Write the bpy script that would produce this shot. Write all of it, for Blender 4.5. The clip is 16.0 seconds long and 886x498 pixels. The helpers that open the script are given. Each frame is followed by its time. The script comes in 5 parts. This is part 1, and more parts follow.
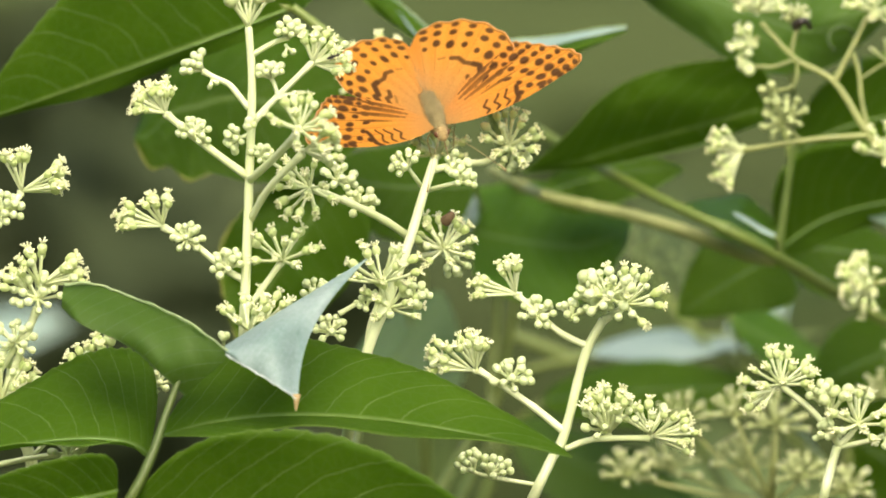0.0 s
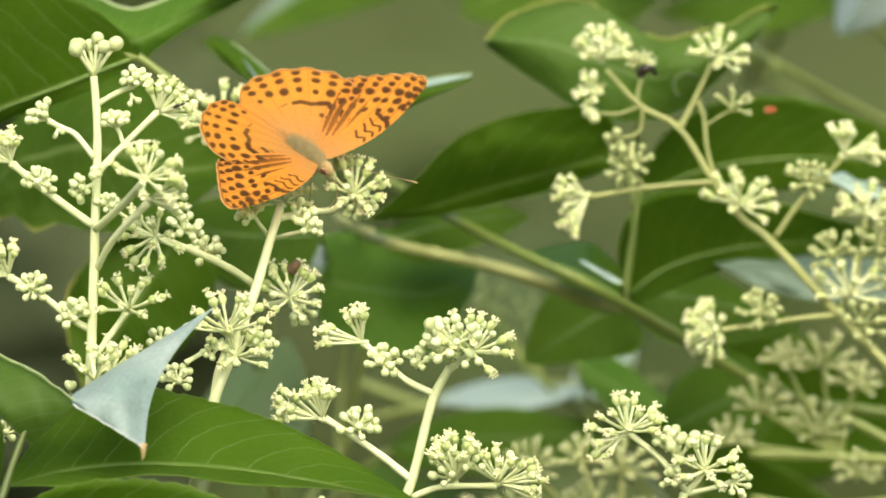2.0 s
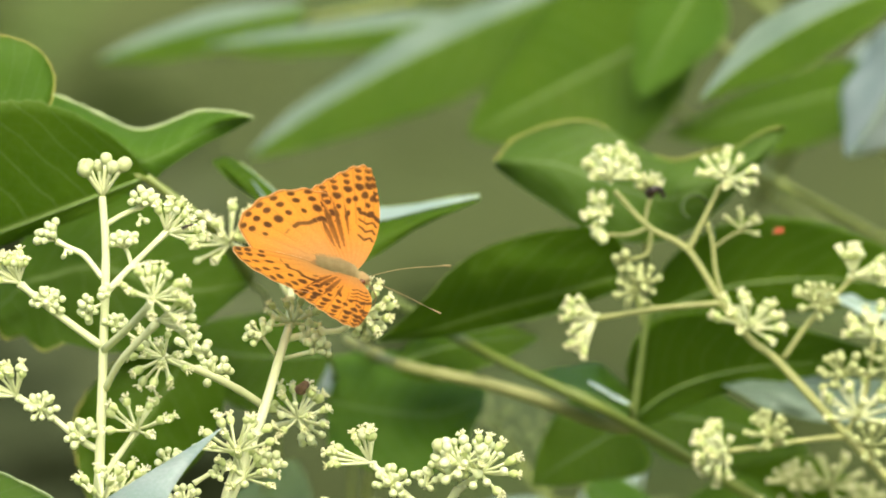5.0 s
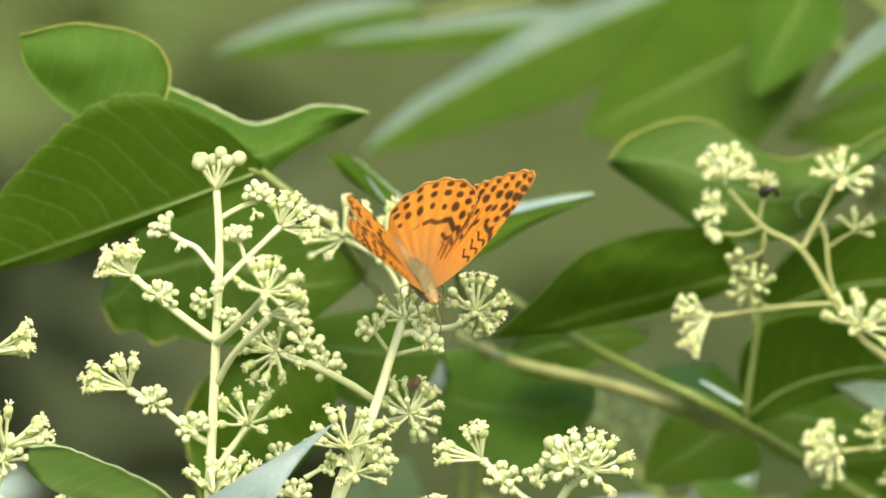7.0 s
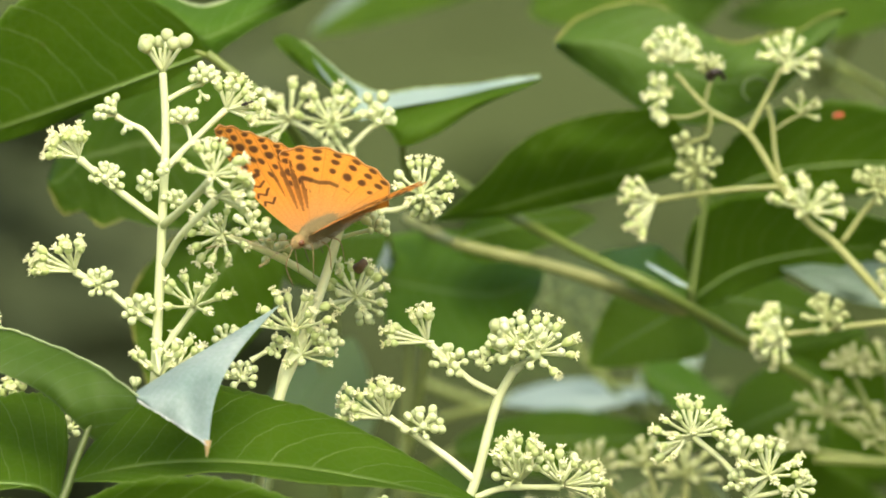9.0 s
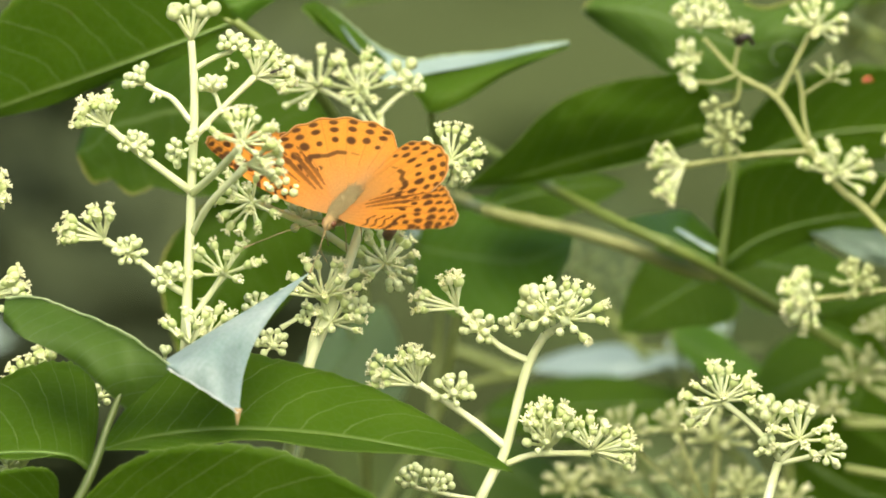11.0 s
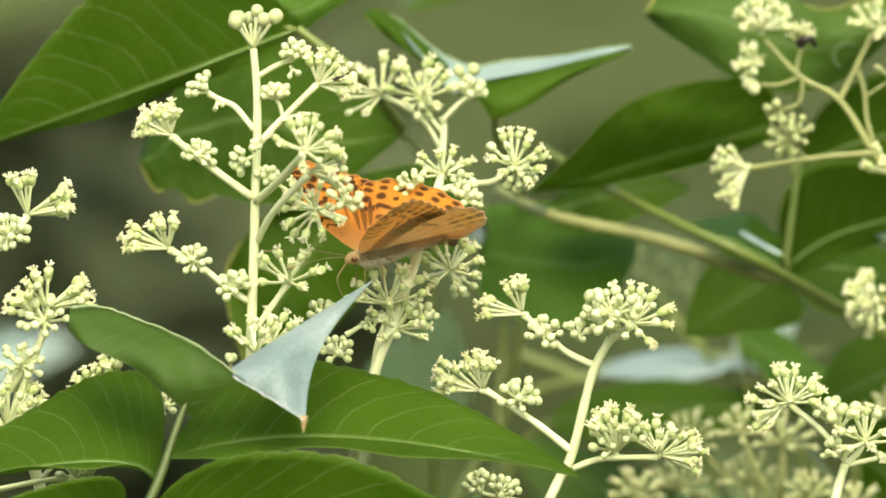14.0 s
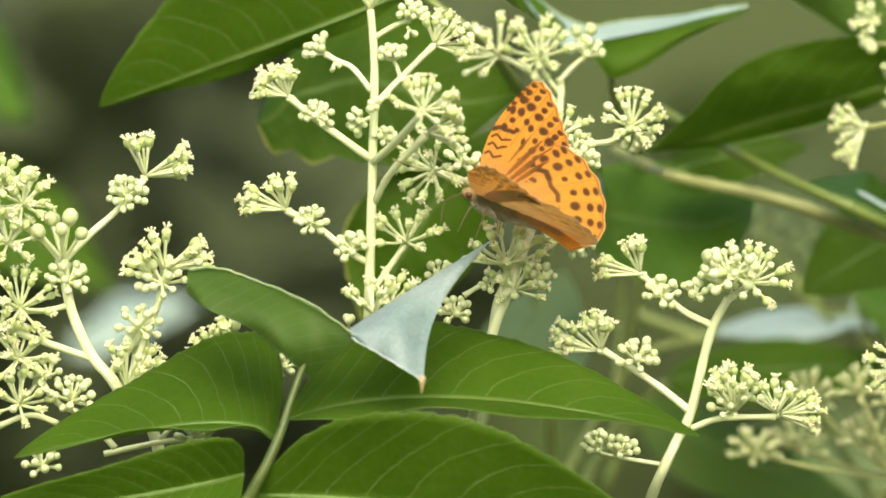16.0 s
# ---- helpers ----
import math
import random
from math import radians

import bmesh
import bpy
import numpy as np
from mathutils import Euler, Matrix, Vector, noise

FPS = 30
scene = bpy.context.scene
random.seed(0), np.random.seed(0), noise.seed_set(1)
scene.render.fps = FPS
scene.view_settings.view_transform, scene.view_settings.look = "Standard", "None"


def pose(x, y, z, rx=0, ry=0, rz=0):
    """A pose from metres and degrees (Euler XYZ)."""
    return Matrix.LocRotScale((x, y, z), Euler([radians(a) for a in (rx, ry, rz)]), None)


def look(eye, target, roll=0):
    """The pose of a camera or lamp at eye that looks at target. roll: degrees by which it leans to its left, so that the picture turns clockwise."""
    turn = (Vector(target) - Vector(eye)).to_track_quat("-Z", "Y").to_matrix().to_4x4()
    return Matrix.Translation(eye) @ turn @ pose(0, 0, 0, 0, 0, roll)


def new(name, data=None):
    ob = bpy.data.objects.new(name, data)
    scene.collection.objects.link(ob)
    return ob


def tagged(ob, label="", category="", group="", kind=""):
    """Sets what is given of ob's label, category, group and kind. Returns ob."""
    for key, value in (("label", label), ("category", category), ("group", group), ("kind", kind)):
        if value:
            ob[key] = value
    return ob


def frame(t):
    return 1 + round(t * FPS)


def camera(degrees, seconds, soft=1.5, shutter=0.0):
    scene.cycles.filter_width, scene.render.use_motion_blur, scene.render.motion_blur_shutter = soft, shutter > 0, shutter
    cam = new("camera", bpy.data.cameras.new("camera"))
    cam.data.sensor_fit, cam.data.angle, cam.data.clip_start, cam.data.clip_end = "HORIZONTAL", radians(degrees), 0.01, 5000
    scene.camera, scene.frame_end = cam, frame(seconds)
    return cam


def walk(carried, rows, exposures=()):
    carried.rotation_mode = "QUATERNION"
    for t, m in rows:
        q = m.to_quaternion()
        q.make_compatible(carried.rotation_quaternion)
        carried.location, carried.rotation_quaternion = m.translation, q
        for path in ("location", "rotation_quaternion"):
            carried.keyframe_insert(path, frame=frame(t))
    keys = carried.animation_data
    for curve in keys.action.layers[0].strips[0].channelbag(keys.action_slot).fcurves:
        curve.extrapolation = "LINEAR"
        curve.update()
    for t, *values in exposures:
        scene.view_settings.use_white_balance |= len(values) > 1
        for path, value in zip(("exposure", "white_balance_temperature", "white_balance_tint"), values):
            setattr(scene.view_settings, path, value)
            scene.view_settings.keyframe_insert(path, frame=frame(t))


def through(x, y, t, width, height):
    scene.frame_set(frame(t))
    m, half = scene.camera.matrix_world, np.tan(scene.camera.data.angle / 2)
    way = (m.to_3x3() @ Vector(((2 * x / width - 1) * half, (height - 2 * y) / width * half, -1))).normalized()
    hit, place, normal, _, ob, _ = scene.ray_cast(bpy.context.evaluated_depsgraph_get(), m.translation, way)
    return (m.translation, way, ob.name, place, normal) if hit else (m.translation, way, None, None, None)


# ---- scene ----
EXPOSURE = 0.64
SKY = 0.15
SUN = 2.3
# The camera: a long lens on a tripod head that pans, at eye height before a flowering shrub.
EYE = 1.6
VIEW = 6.0
cam = camera(VIEW, 16.0, 1.75)
cam.data.dof.use_dof = True
cam.data.dof.focus_distance = 1.968
cam.data.dof.aperture_fstop = 14.0
TURNS = [
    (0.0, 0.0000, 0.0000, 0.000),
    (0.5, -0.2472, 0.1972, 0.126),
    (1.0, -0.5652, 0.3023, 0.222),
    (1.5, -0.8002, 0.3209, 0.314),
    (2.0, -1.0419, 0.3238, 0.253),
    (2.5, -1.1983, 0.1755, 0.169),
    (3.0, -1.2016, -0.0048, 0.221),
    (3.5, -1.1775, 0.1041, 0.259),
    (4.0, -1.2380, 0.6143, 0.149),
    (4.5, -1.1307, 1.0337, 0.208),
    (5.0, -0.9865, 1.1433, 0.186),
    (5.2, -0.8824, 1.1764, 0.244),
    (7.3, -0.1970, 1.0870, -0.460),
    (7.5, -0.3740, 1.0190, -0.524),
    (8.0, -0.5479, 0.7993, -0.408),
    (8.5, -0.5316, 0.6111, -0.475),
    (9.0, -0.5949, 0.3273, -0.503),
    (9.2, -0.6050, 0.3080, -0.475),
    (11.3, -0.3595, 0.0220, -0.170),
    (11.5, -0.3365, -0.0170, -0.158),
    (12.0, -0.2782, 0.0250, -0.126),
    (12.5, -0.2341, 0.2810, 0.024),
    (13.0, -0.2585, 0.4690, 0.198),
    (13.5, -0.1623, 0.4040, 0.245),
    (14.0, 0.0433, 0.1390, 0.383),
    (14.5, 0.3211, -0.0675, 0.434),
    (15.0, 0.5130, -0.0656, 0.336),
    (15.5, 0.6658, -0.1163, 0.443),
    (16.0, 0.8407, -0.1227, 0.570),
]
walk(cam, [(t, pose(0, 0, EYE, 90 + pitch, roll, yaw)) for t, yaw, pitch, roll in TURNS], [(0.0, EXPOSURE), (2.5, EXPOSURE), (3.5, EXPOSURE - 0.05), (5.0, EXPOSURE + 0.07), (8.0, EXPOSURE + 0.08), (9.0, EXPOSURE + 0.02), (13.0, EXPOSURE + 0.03), (16.0, EXPOSURE + 0.04)])

# Hazy daylight from high up.
world = bpy.data.worlds.new("world")
scene.world = world
world.use_nodes = True
sky = world.node_tree.nodes.new("ShaderNodeTexSky")
sky.sky_type = "NISHITA"
sky.sun_disc = False
sky.sun_elevation = radians(45)
sky.sun_rotation = radians(174)
sky.air_density, sky.dust_density, sky.ozone_density = 1.0, 6.0, 0.3
world.node_tree.links.new(sky.outputs[0], world.node_tree.nodes["Background"].inputs[0])
world.node_tree.nodes["Background"].inputs[1].default_value = SKY
sun = new("sun", bpy.data.lights.new("sun", "SUN"))
sun.data.energy, sun.data.angle, sun.data.color = SUN, radians(80), (1.0, 0.96, 0.74)
sun.matrix_basis = look((0.5, -3.9, 4.9), (0, 2, 1.6))

# ---- shared ----
REACH = 784 / math.tan(radians(VIEW / 2))


def spot(right, down, far):
    """A place fitted to the camera's view: its bearing in pixels from the upper left of the first view, and a chosen
    distance.
    """
    return Vector(((right - 784) * far / REACH, far, EYE - (down - 441) * far / REACH))


def step(far=2.0):
    """One pixel step of bearing, in metres, at that distance."""
    return far / REACH


ORIGIN = {}


def thing(name, base, label, category, group=""):
    ob = new(name)
    ob.location = base
    ob.empty_display_size = 0.01
    ORIGIN[ob] = Vector(base)
    return tagged(ob, label, category, group)


def mesh_of(name, verts, faces, mats, slots=None, smooth=True):
    me = bpy.data.meshes.new(name)
    me.from_pydata([tuple(v) for v in verts], [], faces)
    for m in mats:
        me.materials.append(m)
    if slots is not None:
        me.polygons.foreach_set("material_index", slots)
    me.polygons.foreach_set("use_smooth", [smooth] * len(me.polygons))
    me.update()
    return me


def part(name, verts, faces, mats, parent, label="", at=None, slots=None):
    """One mesh, given in world metres, under a thing or a part."""
    at = Vector(at) if at is not None else ORIGIN[parent]
    me = mesh_of(name, [Vector(v) - at for v in verts], faces, mats, slots)
    ob = new(name, me)
    ob.parent = parent
    ob.location = at - ORIGIN[parent]
    ORIGIN[ob] = at
    return tagged(ob, label)


def curve_points(points, per=7):
    """A smooth line through the points."""
    pts = [Vector(p) for p in points]
    if len(pts) == 2:
        return [pts[0].lerp(pts[1], k / per) for k in range(per + 1)]
    ext = [pts[0] * 2 - pts[1]] + pts + [pts[-1] * 2 - pts[-2]]
    out = []
    for i in range(1, len(ext) - 2):
        p0, p1, p2, p3 = ext[i - 1:i + 3]
        for k in range(per):
            t = k / per
            out.append(0.5 * ((2 * p1) + (p2 - p0) * t + (2 * p0 - 5 * p1 + 4 * p2 - p3) * t * t + (3 * p1 - p0 - 3 * p2 + p3) * t ** 3))
    return out + [pts[-1]]


def tube(points, r0, r1, sides=9, per=7, rough=0.05, knob=0.0):
    """Vertices and faces of a tapered, slightly uneven round rod along the points."""
    line = curve_points(points, per)
    n = len(line)
    verts, faces = [], []
    side = None
    for i, p in enumerate(line):
        way = (line[min(i + 1, n - 1)] - line[max(i - 1, 0)]).normalized()
        if side is None:
            side = way.orthogonal().normalized()
        side = (side - way * side.dot(way)).normalized()
        up = way.cross(side)
        f = i / (n - 1)
        r = (r0 + (r1 - r0) * f) * (1 + rough * noise.noise(p * 400)) * (1 + knob * max(0, f * 4 - 3) ** 2)
        for k in range(sides):
            a = 2 * math.pi * k / sides
            verts.append(p + (side * math.cos(a) + up * math.sin(a)) * r)
    for i in range(n - 1):
        for k in range(sides):
            j = (k + 1) % sides
            faces.append((i * sides + k, i * sides + j, (i + 1) * sides + j, (i + 1) * sides + k))
    faces.append(tuple(range(sides - 1, -1, -1)))
    faces.append(tuple(range((n - 1) * sides, n * sides)))
    return verts, faces


def joined(*pieces):
    verts, faces = [], []
    for v, f in pieces:
        k = len(verts)
        verts += v
        faces += [tuple(i + k for i in q) for q in f]
    return verts, faces


# ---- materials ----
def node_set(name):
    m = bpy.data.materials.new(name)
    m.use_nodes = True
    t = m.node_tree
    return m, t, t.nodes["Principled BSDF"], t.nodes["Material Output"]


def node(t, kind, **values):
    n = t.nodes.new(kind)
    for key, value in values.items():
        n.inputs[key.replace("_", " ")].default_value = value
    return n


def calc(t, op, a, b=None, c=None):
    n = t.nodes.new("ShaderNodeMath")
    n.operation = op
    for i, x in enumerate((a, b, c)):
        if x is None:
            continue
        if isinstance(x, (int, float)):
            n.inputs[i].default_value = x
        else:
            t.links.new(x, n.inputs[i])
    return n.outputs[0]


def blend(t, f, a, b):
    n = t.nodes.new("ShaderNodeMix")
    n.data_type = "RGBA"
    for i, x in ((0, f), (6, a), (7, b)):
        if isinstance(x, (int, float)):
            n.inputs[i].default_value = x
        elif isinstance(x, tuple):
            n.inputs[i].default_value = (*x, 1)
        else:
            t.links.new(x, n.inputs[i])
    return n.outputs[2]


def plant_skin(name, low, high, rough=0.5, scale=300.0, bump=0.15, through=0.0):
    """Fleshy stalk or bud: two greens mixed by soft noise, and fine grain."""
    m, t, bsdf, out = node_set(name)
    co = t.nodes.new("ShaderNodeTexCoord")
    info = t.nodes.new("ShaderNodeObjectInfo")
    n1 = node(t, "ShaderNodeTexNoise", Scale=scale, Detail=3.0)
    n2 = node(t, "ShaderNodeTexNoise", Scale=scale * 8, Detail=2.0)
    for n in (n1, n2):
        t.links.new(co.outputs["Object"], n.inputs["Vector"])
    f = calc(t, "ADD", calc(t, "MULTIPLY", n1.outputs[0], 0.9), calc(t, "MULTIPLY", info.outputs["Random"], 0.6))
    f = calc(t, "SUBTRACT", f, 0.25)
    t.links.new(blend(t, f, low, high), bsdf.inputs["Base Color"])
    bsdf.inputs["Roughness"].default_value = rough
    b = node(t, "ShaderNodeBump", Strength=bump, Distance=0.0003)
    t.links.new(n2.outputs[0], b.inputs["Height"])
    t.links.new(b.outputs[0], bsdf.inputs["Normal"])
    if through:
        bsdf.inputs["Subsurface Weight"].default_value = through
        bsdf.inputs["Subsurface Radius"].default_value = (0.001, 0.001, 0.0005)
        bsdf.inputs["Subsurface Scale"].default_value = 1.0
    return m


def leaf_skin(name, dark, light, vein, rough, veins=11.0, relief=0.55, thin=0.45, glow=(0.25, 0.42, 0.015), spec=0.5):
    """Leaf face: side veins and a net of fine veins from the blade's own co-ordinates, blotches, gloss, light shining through."""
    m, t, bsdf, out = node_set(name)
    uv = t.nodes.new("ShaderNodeUVMap")
    sep = t.nodes.new("ShaderNodeSeparateXYZ")
    t.links.new(uv.outputs[0], sep.inputs[0])
    co = t.nodes.new("ShaderNodeTexCoord")
    blot = node(t, "ShaderNodeTexNoise", Scale=60.0, Detail=4.0)
    fine = node(t, "ShaderNodeTexNoise", Scale=900.0, Detail=2.0)
    net = t.nodes.new("ShaderNodeTexVoronoi")
    net.feature = "DISTANCE_TO_EDGE"
    net.inputs["Scale"].default_value = 330.0
    for n in (blot, fine, net):
        t.links.new(co.outputs["Object"], n.inputs["Vector"])
    w = calc(t, "ABSOLUTE", calc(t, "SUBTRACT", calc(t, "MULTIPLY", sep.outputs[1], 2.0), 1.0))
    curve = calc(t, "MULTIPLY", calc(t, "POWER", w, 1.35), 0.24)
    lane = calc(t, "MULTIPLY", calc(t, "SUBTRACT", sep.outputs[0], curve), veins)
    lane = calc(t, "ADD", lane, calc(t, "MULTIPLY", blot.outputs[0], 0.9))
    d = calc(t, "ABSOLUTE", calc(t, "SUBTRACT", calc(t, "FRACT", lane), 0.5))
    side = calc(t, "SMOOTH_MIN", 1.0, calc(t, "MAXIMUM", calc(t, "SUBTRACT", 1.0, calc(t, "MULTIPLY", d, 27.0)), 0.0), 0.1)
    rib = calc(t, "MAXIMUM", calc(t, "SUBTRACT", 1.0, calc(t, "MULTIPLY", w, 20.0)), 0.0)
    mesh = calc(t, "MAXIMUM", calc(t, "SUBTRACT", 1.0, calc(t, "MULTIPLY", net.outputs["Distance"], 9.0)), 0.0)
    lines = calc(t, "MAXIMUM", calc(t, "MAXIMUM", calc(t, "MULTIPLY", side, 0.75), rib), calc(t, "MULTIPLY", mesh, 0.09))
    edge = calc(t, "MAXIMUM", calc(t, "MULTIPLY", calc(t, "SUBTRACT", w, 0.975), 40.0), 0.0)
    lines = calc(t, "MAXIMUM", lines, calc(t, "MULTIPLY", edge, 0.6))
    ground = blend(t, calc(t, "ADD", calc(t, "MULTIPLY_ADD", blot.outputs[0], 1.6, -0.75), calc(t, "MULTIPLY", fine.outputs[0], 0.9)), dark, light)
    colour = blend(t, calc(t, "MULTIPLY", lines, calc(t, "MULTIPLY_ADD", fine.outputs[0], 0.9, 0.27)), ground, vein)
    dots = t.nodes.new("ShaderNodeTexVoronoi")
    dots.inputs["Scale"].default_value = 130.0
    t.links.new(co.outputs["Object"], dots.inputs["Vector"])
    rare = calc(t, "GREATER_THAN", blot.outputs[0], 0.58)
    speck = calc(t, "MULTIPLY", calc(t, "MAXIMUM", calc(t, "SUBTRACT", 1.0, calc(t, "MULTIPLY", dots.outputs["Distance"], 7.0)), 0.0), rare)
    colour = blend(t, calc(t, "MULTIPLY", speck, 0.7), colour, (0.11, 0.085, 0.025))
    t.links.new(colour, bsdf.inputs["Base Color"])
    bsdf.inputs["Specular IOR Level"].default_value = spec
    t.links.new(calc(t, "MULTIPLY_ADD", fine.outputs[0], 0.25, rough - 0.12), bsdf.inputs["Roughness"])
    b = node(t, "ShaderNodeBump", Strength=relief, Distance=0.0006)
    t.links.new(calc(t, "SUBTRACT", calc(t, "MULTIPLY", fine.outputs[0], 0.25), calc(t, "MULTIPLY", lines, 0.8)), b.inputs["Height"])
    t.links.new(b.outputs[0], bsdf.inputs["Normal"])
    shine = t.nodes.new("ShaderNodeBsdfTranslucent")
    t.links.new(blend(t, calc(t, "MULTIPLY", lines, 0.5), glow, vein), shine.inputs[0])
    mix = t.nodes.new("ShaderNodeMixShader")
    mix.inputs[0].default_value = thin
    t.links.new(bsdf.outputs[0], mix.inputs[1])
    t.links.new(shine.outputs[0], mix.inputs[2])
    t.links.new(mix.outputs[0], out.inputs[0])
    return m


LEAF = leaf_skin("leaf_top", (0.041, 0.096, 0.004), (0.074, 0.146, 0.008), (0.28, 0.40, 0.11), 0.5, relief=0.38, spec=0.10)
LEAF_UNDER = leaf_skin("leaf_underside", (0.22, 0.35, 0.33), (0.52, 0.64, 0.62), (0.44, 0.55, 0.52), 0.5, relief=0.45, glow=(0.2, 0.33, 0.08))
LEAF_PLAIN = leaf_skin("leaf_green_underside", (0.055, 0.14, 0.012), (0.10, 0.21, 0.02), (0.25, 0.38, 0.1), 0.5, spec=0.14)
LEAF_SHINY = leaf_skin("wet_leaf_top", (0.030, 0.088, 0.0025), (0.060, 0.140, 0.004), (0.26, 0.40, 0.09), 0.32, spec=0.8)
# Whiter than the plain underside: sky light is put into the colour.
LEAF_WHITE = leaf_skin("sky_whitened_underside", (0.42, 0.60, 0.52), (0.60, 0.76, 0.68), (0.62, 0.78, 0.68), 0.5, relief=0.6, glow=(0.3, 0.42, 0.12))
LEAF_GREY = leaf_skin("grey_green_leaf", (0.052, 0.110, 0.012), (0.092, 0.165, 0.028), (0.24, 0.35, 0.13), 0.5, spec=0.2)
# Grey of one leaf's underside, and elsewhere sky sheen put into the colour.
LEAF_SOFT = leaf_skin("greyish_underside_sky_sheen", (0.15, 0.24, 0.17), (0.29, 0.40, 0.31), (0.34, 0.44, 0.34), 0.5, relief=0.5, glow=(0.2, 0.33, 0.08))
LEAF_DIM = leaf_skin("dull_leaf_underside", (0.10, 0.19, 0.075), (0.19, 0.29, 0.14), (0.26, 0.36, 0.2), 0.5, relief=0.5)
LEAF_EDGE = plant_skin("bluish_leaf_edge", (0.42, 0.50, 0.48), (0.62, 0.68, 0.62), 0.5, 200.0)
RIM = plant_skin("pale_leaf_rim", (0.14, 0.23, 0.07), (0.36, 0.43, 0.22), 0.5, 150.0)
RIM_YELLOW = plant_skin("yellow_leaf_rim", (0.17, 0.24, 0.03), (0.36, 0.36, 0.07), 0.5, 150.0)
BROWN = plant_skin("brown_husk", (0.07, 0.045, 0.02), (0.2, 0.12, 0.05), 0.7, 700.0, 0.6)
ANT = plant_skin("ant_shell", (0.012, 0.010, 0.008), (0.035, 0.022, 0.014), 0.3, 900.0)
RIB = plant_skin("leaf_rib", (0.08, 0.17, 0.02), (0.17, 0.27, 0.06), 0.45, 120.0)
STALK = plant_skin("leaf_stalk", (0.11, 0.16, 0.026), (0.24, 0.29, 0.075), 0.42, 90.0)
STALK_DARK = plant_skin("dark_leaf_stalk", (0.040, 0.078, 0.008), (0.085, 0.115, 0.020), 0.5, 90.0)
BRANCH_GREEN = plant_skin("green_branch", (0.075, 0.125, 0.014), (0.15, 0.20, 0.04), 0.5, 90.0)
BARK = plant_skin("bark", (0.10, 0.085, 0.05), (0.22, 0.19, 0.11), 0.85, 40.0, 0.8)
STEM = plant_skin("flower_stem", (0.54, 0.61, 0.31), (0.73, 0.78, 0.48), 0.5, 260.0, 0.25, 0.1)
# Flower stem darkened for shade deep in the shrub; also a tan branch.
STEM_TAN_SHADED = plant_skin("tan_shaded_stem", (0.21, 0.24, 0.075), (0.33, 0.36, 0.13), 0.5, 260.0, 0.25, 0.1)
BUD = plant_skin("bud_skin", (0.48, 0.57, 0.27), (0.68, 0.74, 0.43), 0.45, 500.0, 0.2, 0.1)
BUD_GREEN = plant_skin("green_bud_skin", (0.38, 0.46, 0.20), (0.56, 0.61, 0.32), 0.5, 500.0, 0.2, 0.15)
# Bud skin with deep shade put into its colour, for the faint panicle.
BUD_DEEP_SHADED = plant_skin("deep_shaded_bud_skin", (0.13, 0.185, 0.06), (0.22, 0.28, 0.10), 0.6, 400.0, 0.3)
# Old buds, darkened too for the shade on the panicles behind.
BUD_OLD_SHADED = plant_skin("spent_shaded_bud_skin", (0.29, 0.34, 0.13), (0.46, 0.51, 0.23), 0.6, 400.0, 0.3)
STAMEN = plant_skin("stamen", (0.76, 0.78, 0.42), (0.88, 0.88, 0.60), 0.5, 900.0)
BLOOM = plant_skin("bloom_skin", (0.42, 0.52, 0.18), (0.60, 0.68, 0.32), 0.45, 500.0, 0.2, 0.1)
# ---- plants ----
def bud_mesh(name, skin, rings, tuft, sides=8, seed=0):
    """A bud one unit in radius, standing on its stalk's end along +z, with a tuft of stamens on top."""
    rnd = random.Random(seed)
    verts, faces, slots = [(0, 0, rings[0][1])], [], []
    for r, z in rings[1:-1]:
        for k in range(sides):
            a = 2 * math.pi * k / sides
            q = r * (1 + rnd.uniform(-0.06, 0.06))
            verts.append((q * math.cos(a), q * math.sin(a), z))
    verts.append((0, 0, rings[-1][1]))
    rows = len(rings) - 2
    for k in range(sides):
        j = (k + 1) % sides
        faces.append((0, 1 + j, 1 + k))
        for i in range(rows - 1):
            faces.append((1 + i * sides + k, 1 + i * sides + j, 1 + (i + 1) * sides + j, 1 + (i + 1) * sides + k))
        faces.append((1 + (rows - 1) * sides + k, 1 + (rows - 1) * sides + j, len(verts) - 1))
    slots += [0] * len(faces)
    for k in range(tuft):
        a = 2 * math.pi * (k + rnd.random() * 0.5) / tuft
        lean = rnd.uniform(0.35, 1.0)
        way = Vector((lean * math.cos(a), lean * math.sin(a), rnd.uniform(0.55, 0.95)))
        foot = Vector((0.34 * math.cos(a), 0.34 * math.sin(a), rings[-1][1] - 0.12))
        i = len(verts)
        rod, skin_faces = tube([foot, foot + way * 0.5, foot + way * rnd.uniform(0.8, 1.15)], 0.16, 0.15, 5, 2, 0.0, 0.5)
        verts += rod
        faces += [tuple(x + i for x in q) for q in skin_faces]
        slots += [1] * len(skin_faces)
    return mesh_of(name, verts, faces, [skin, STAMEN], slots)


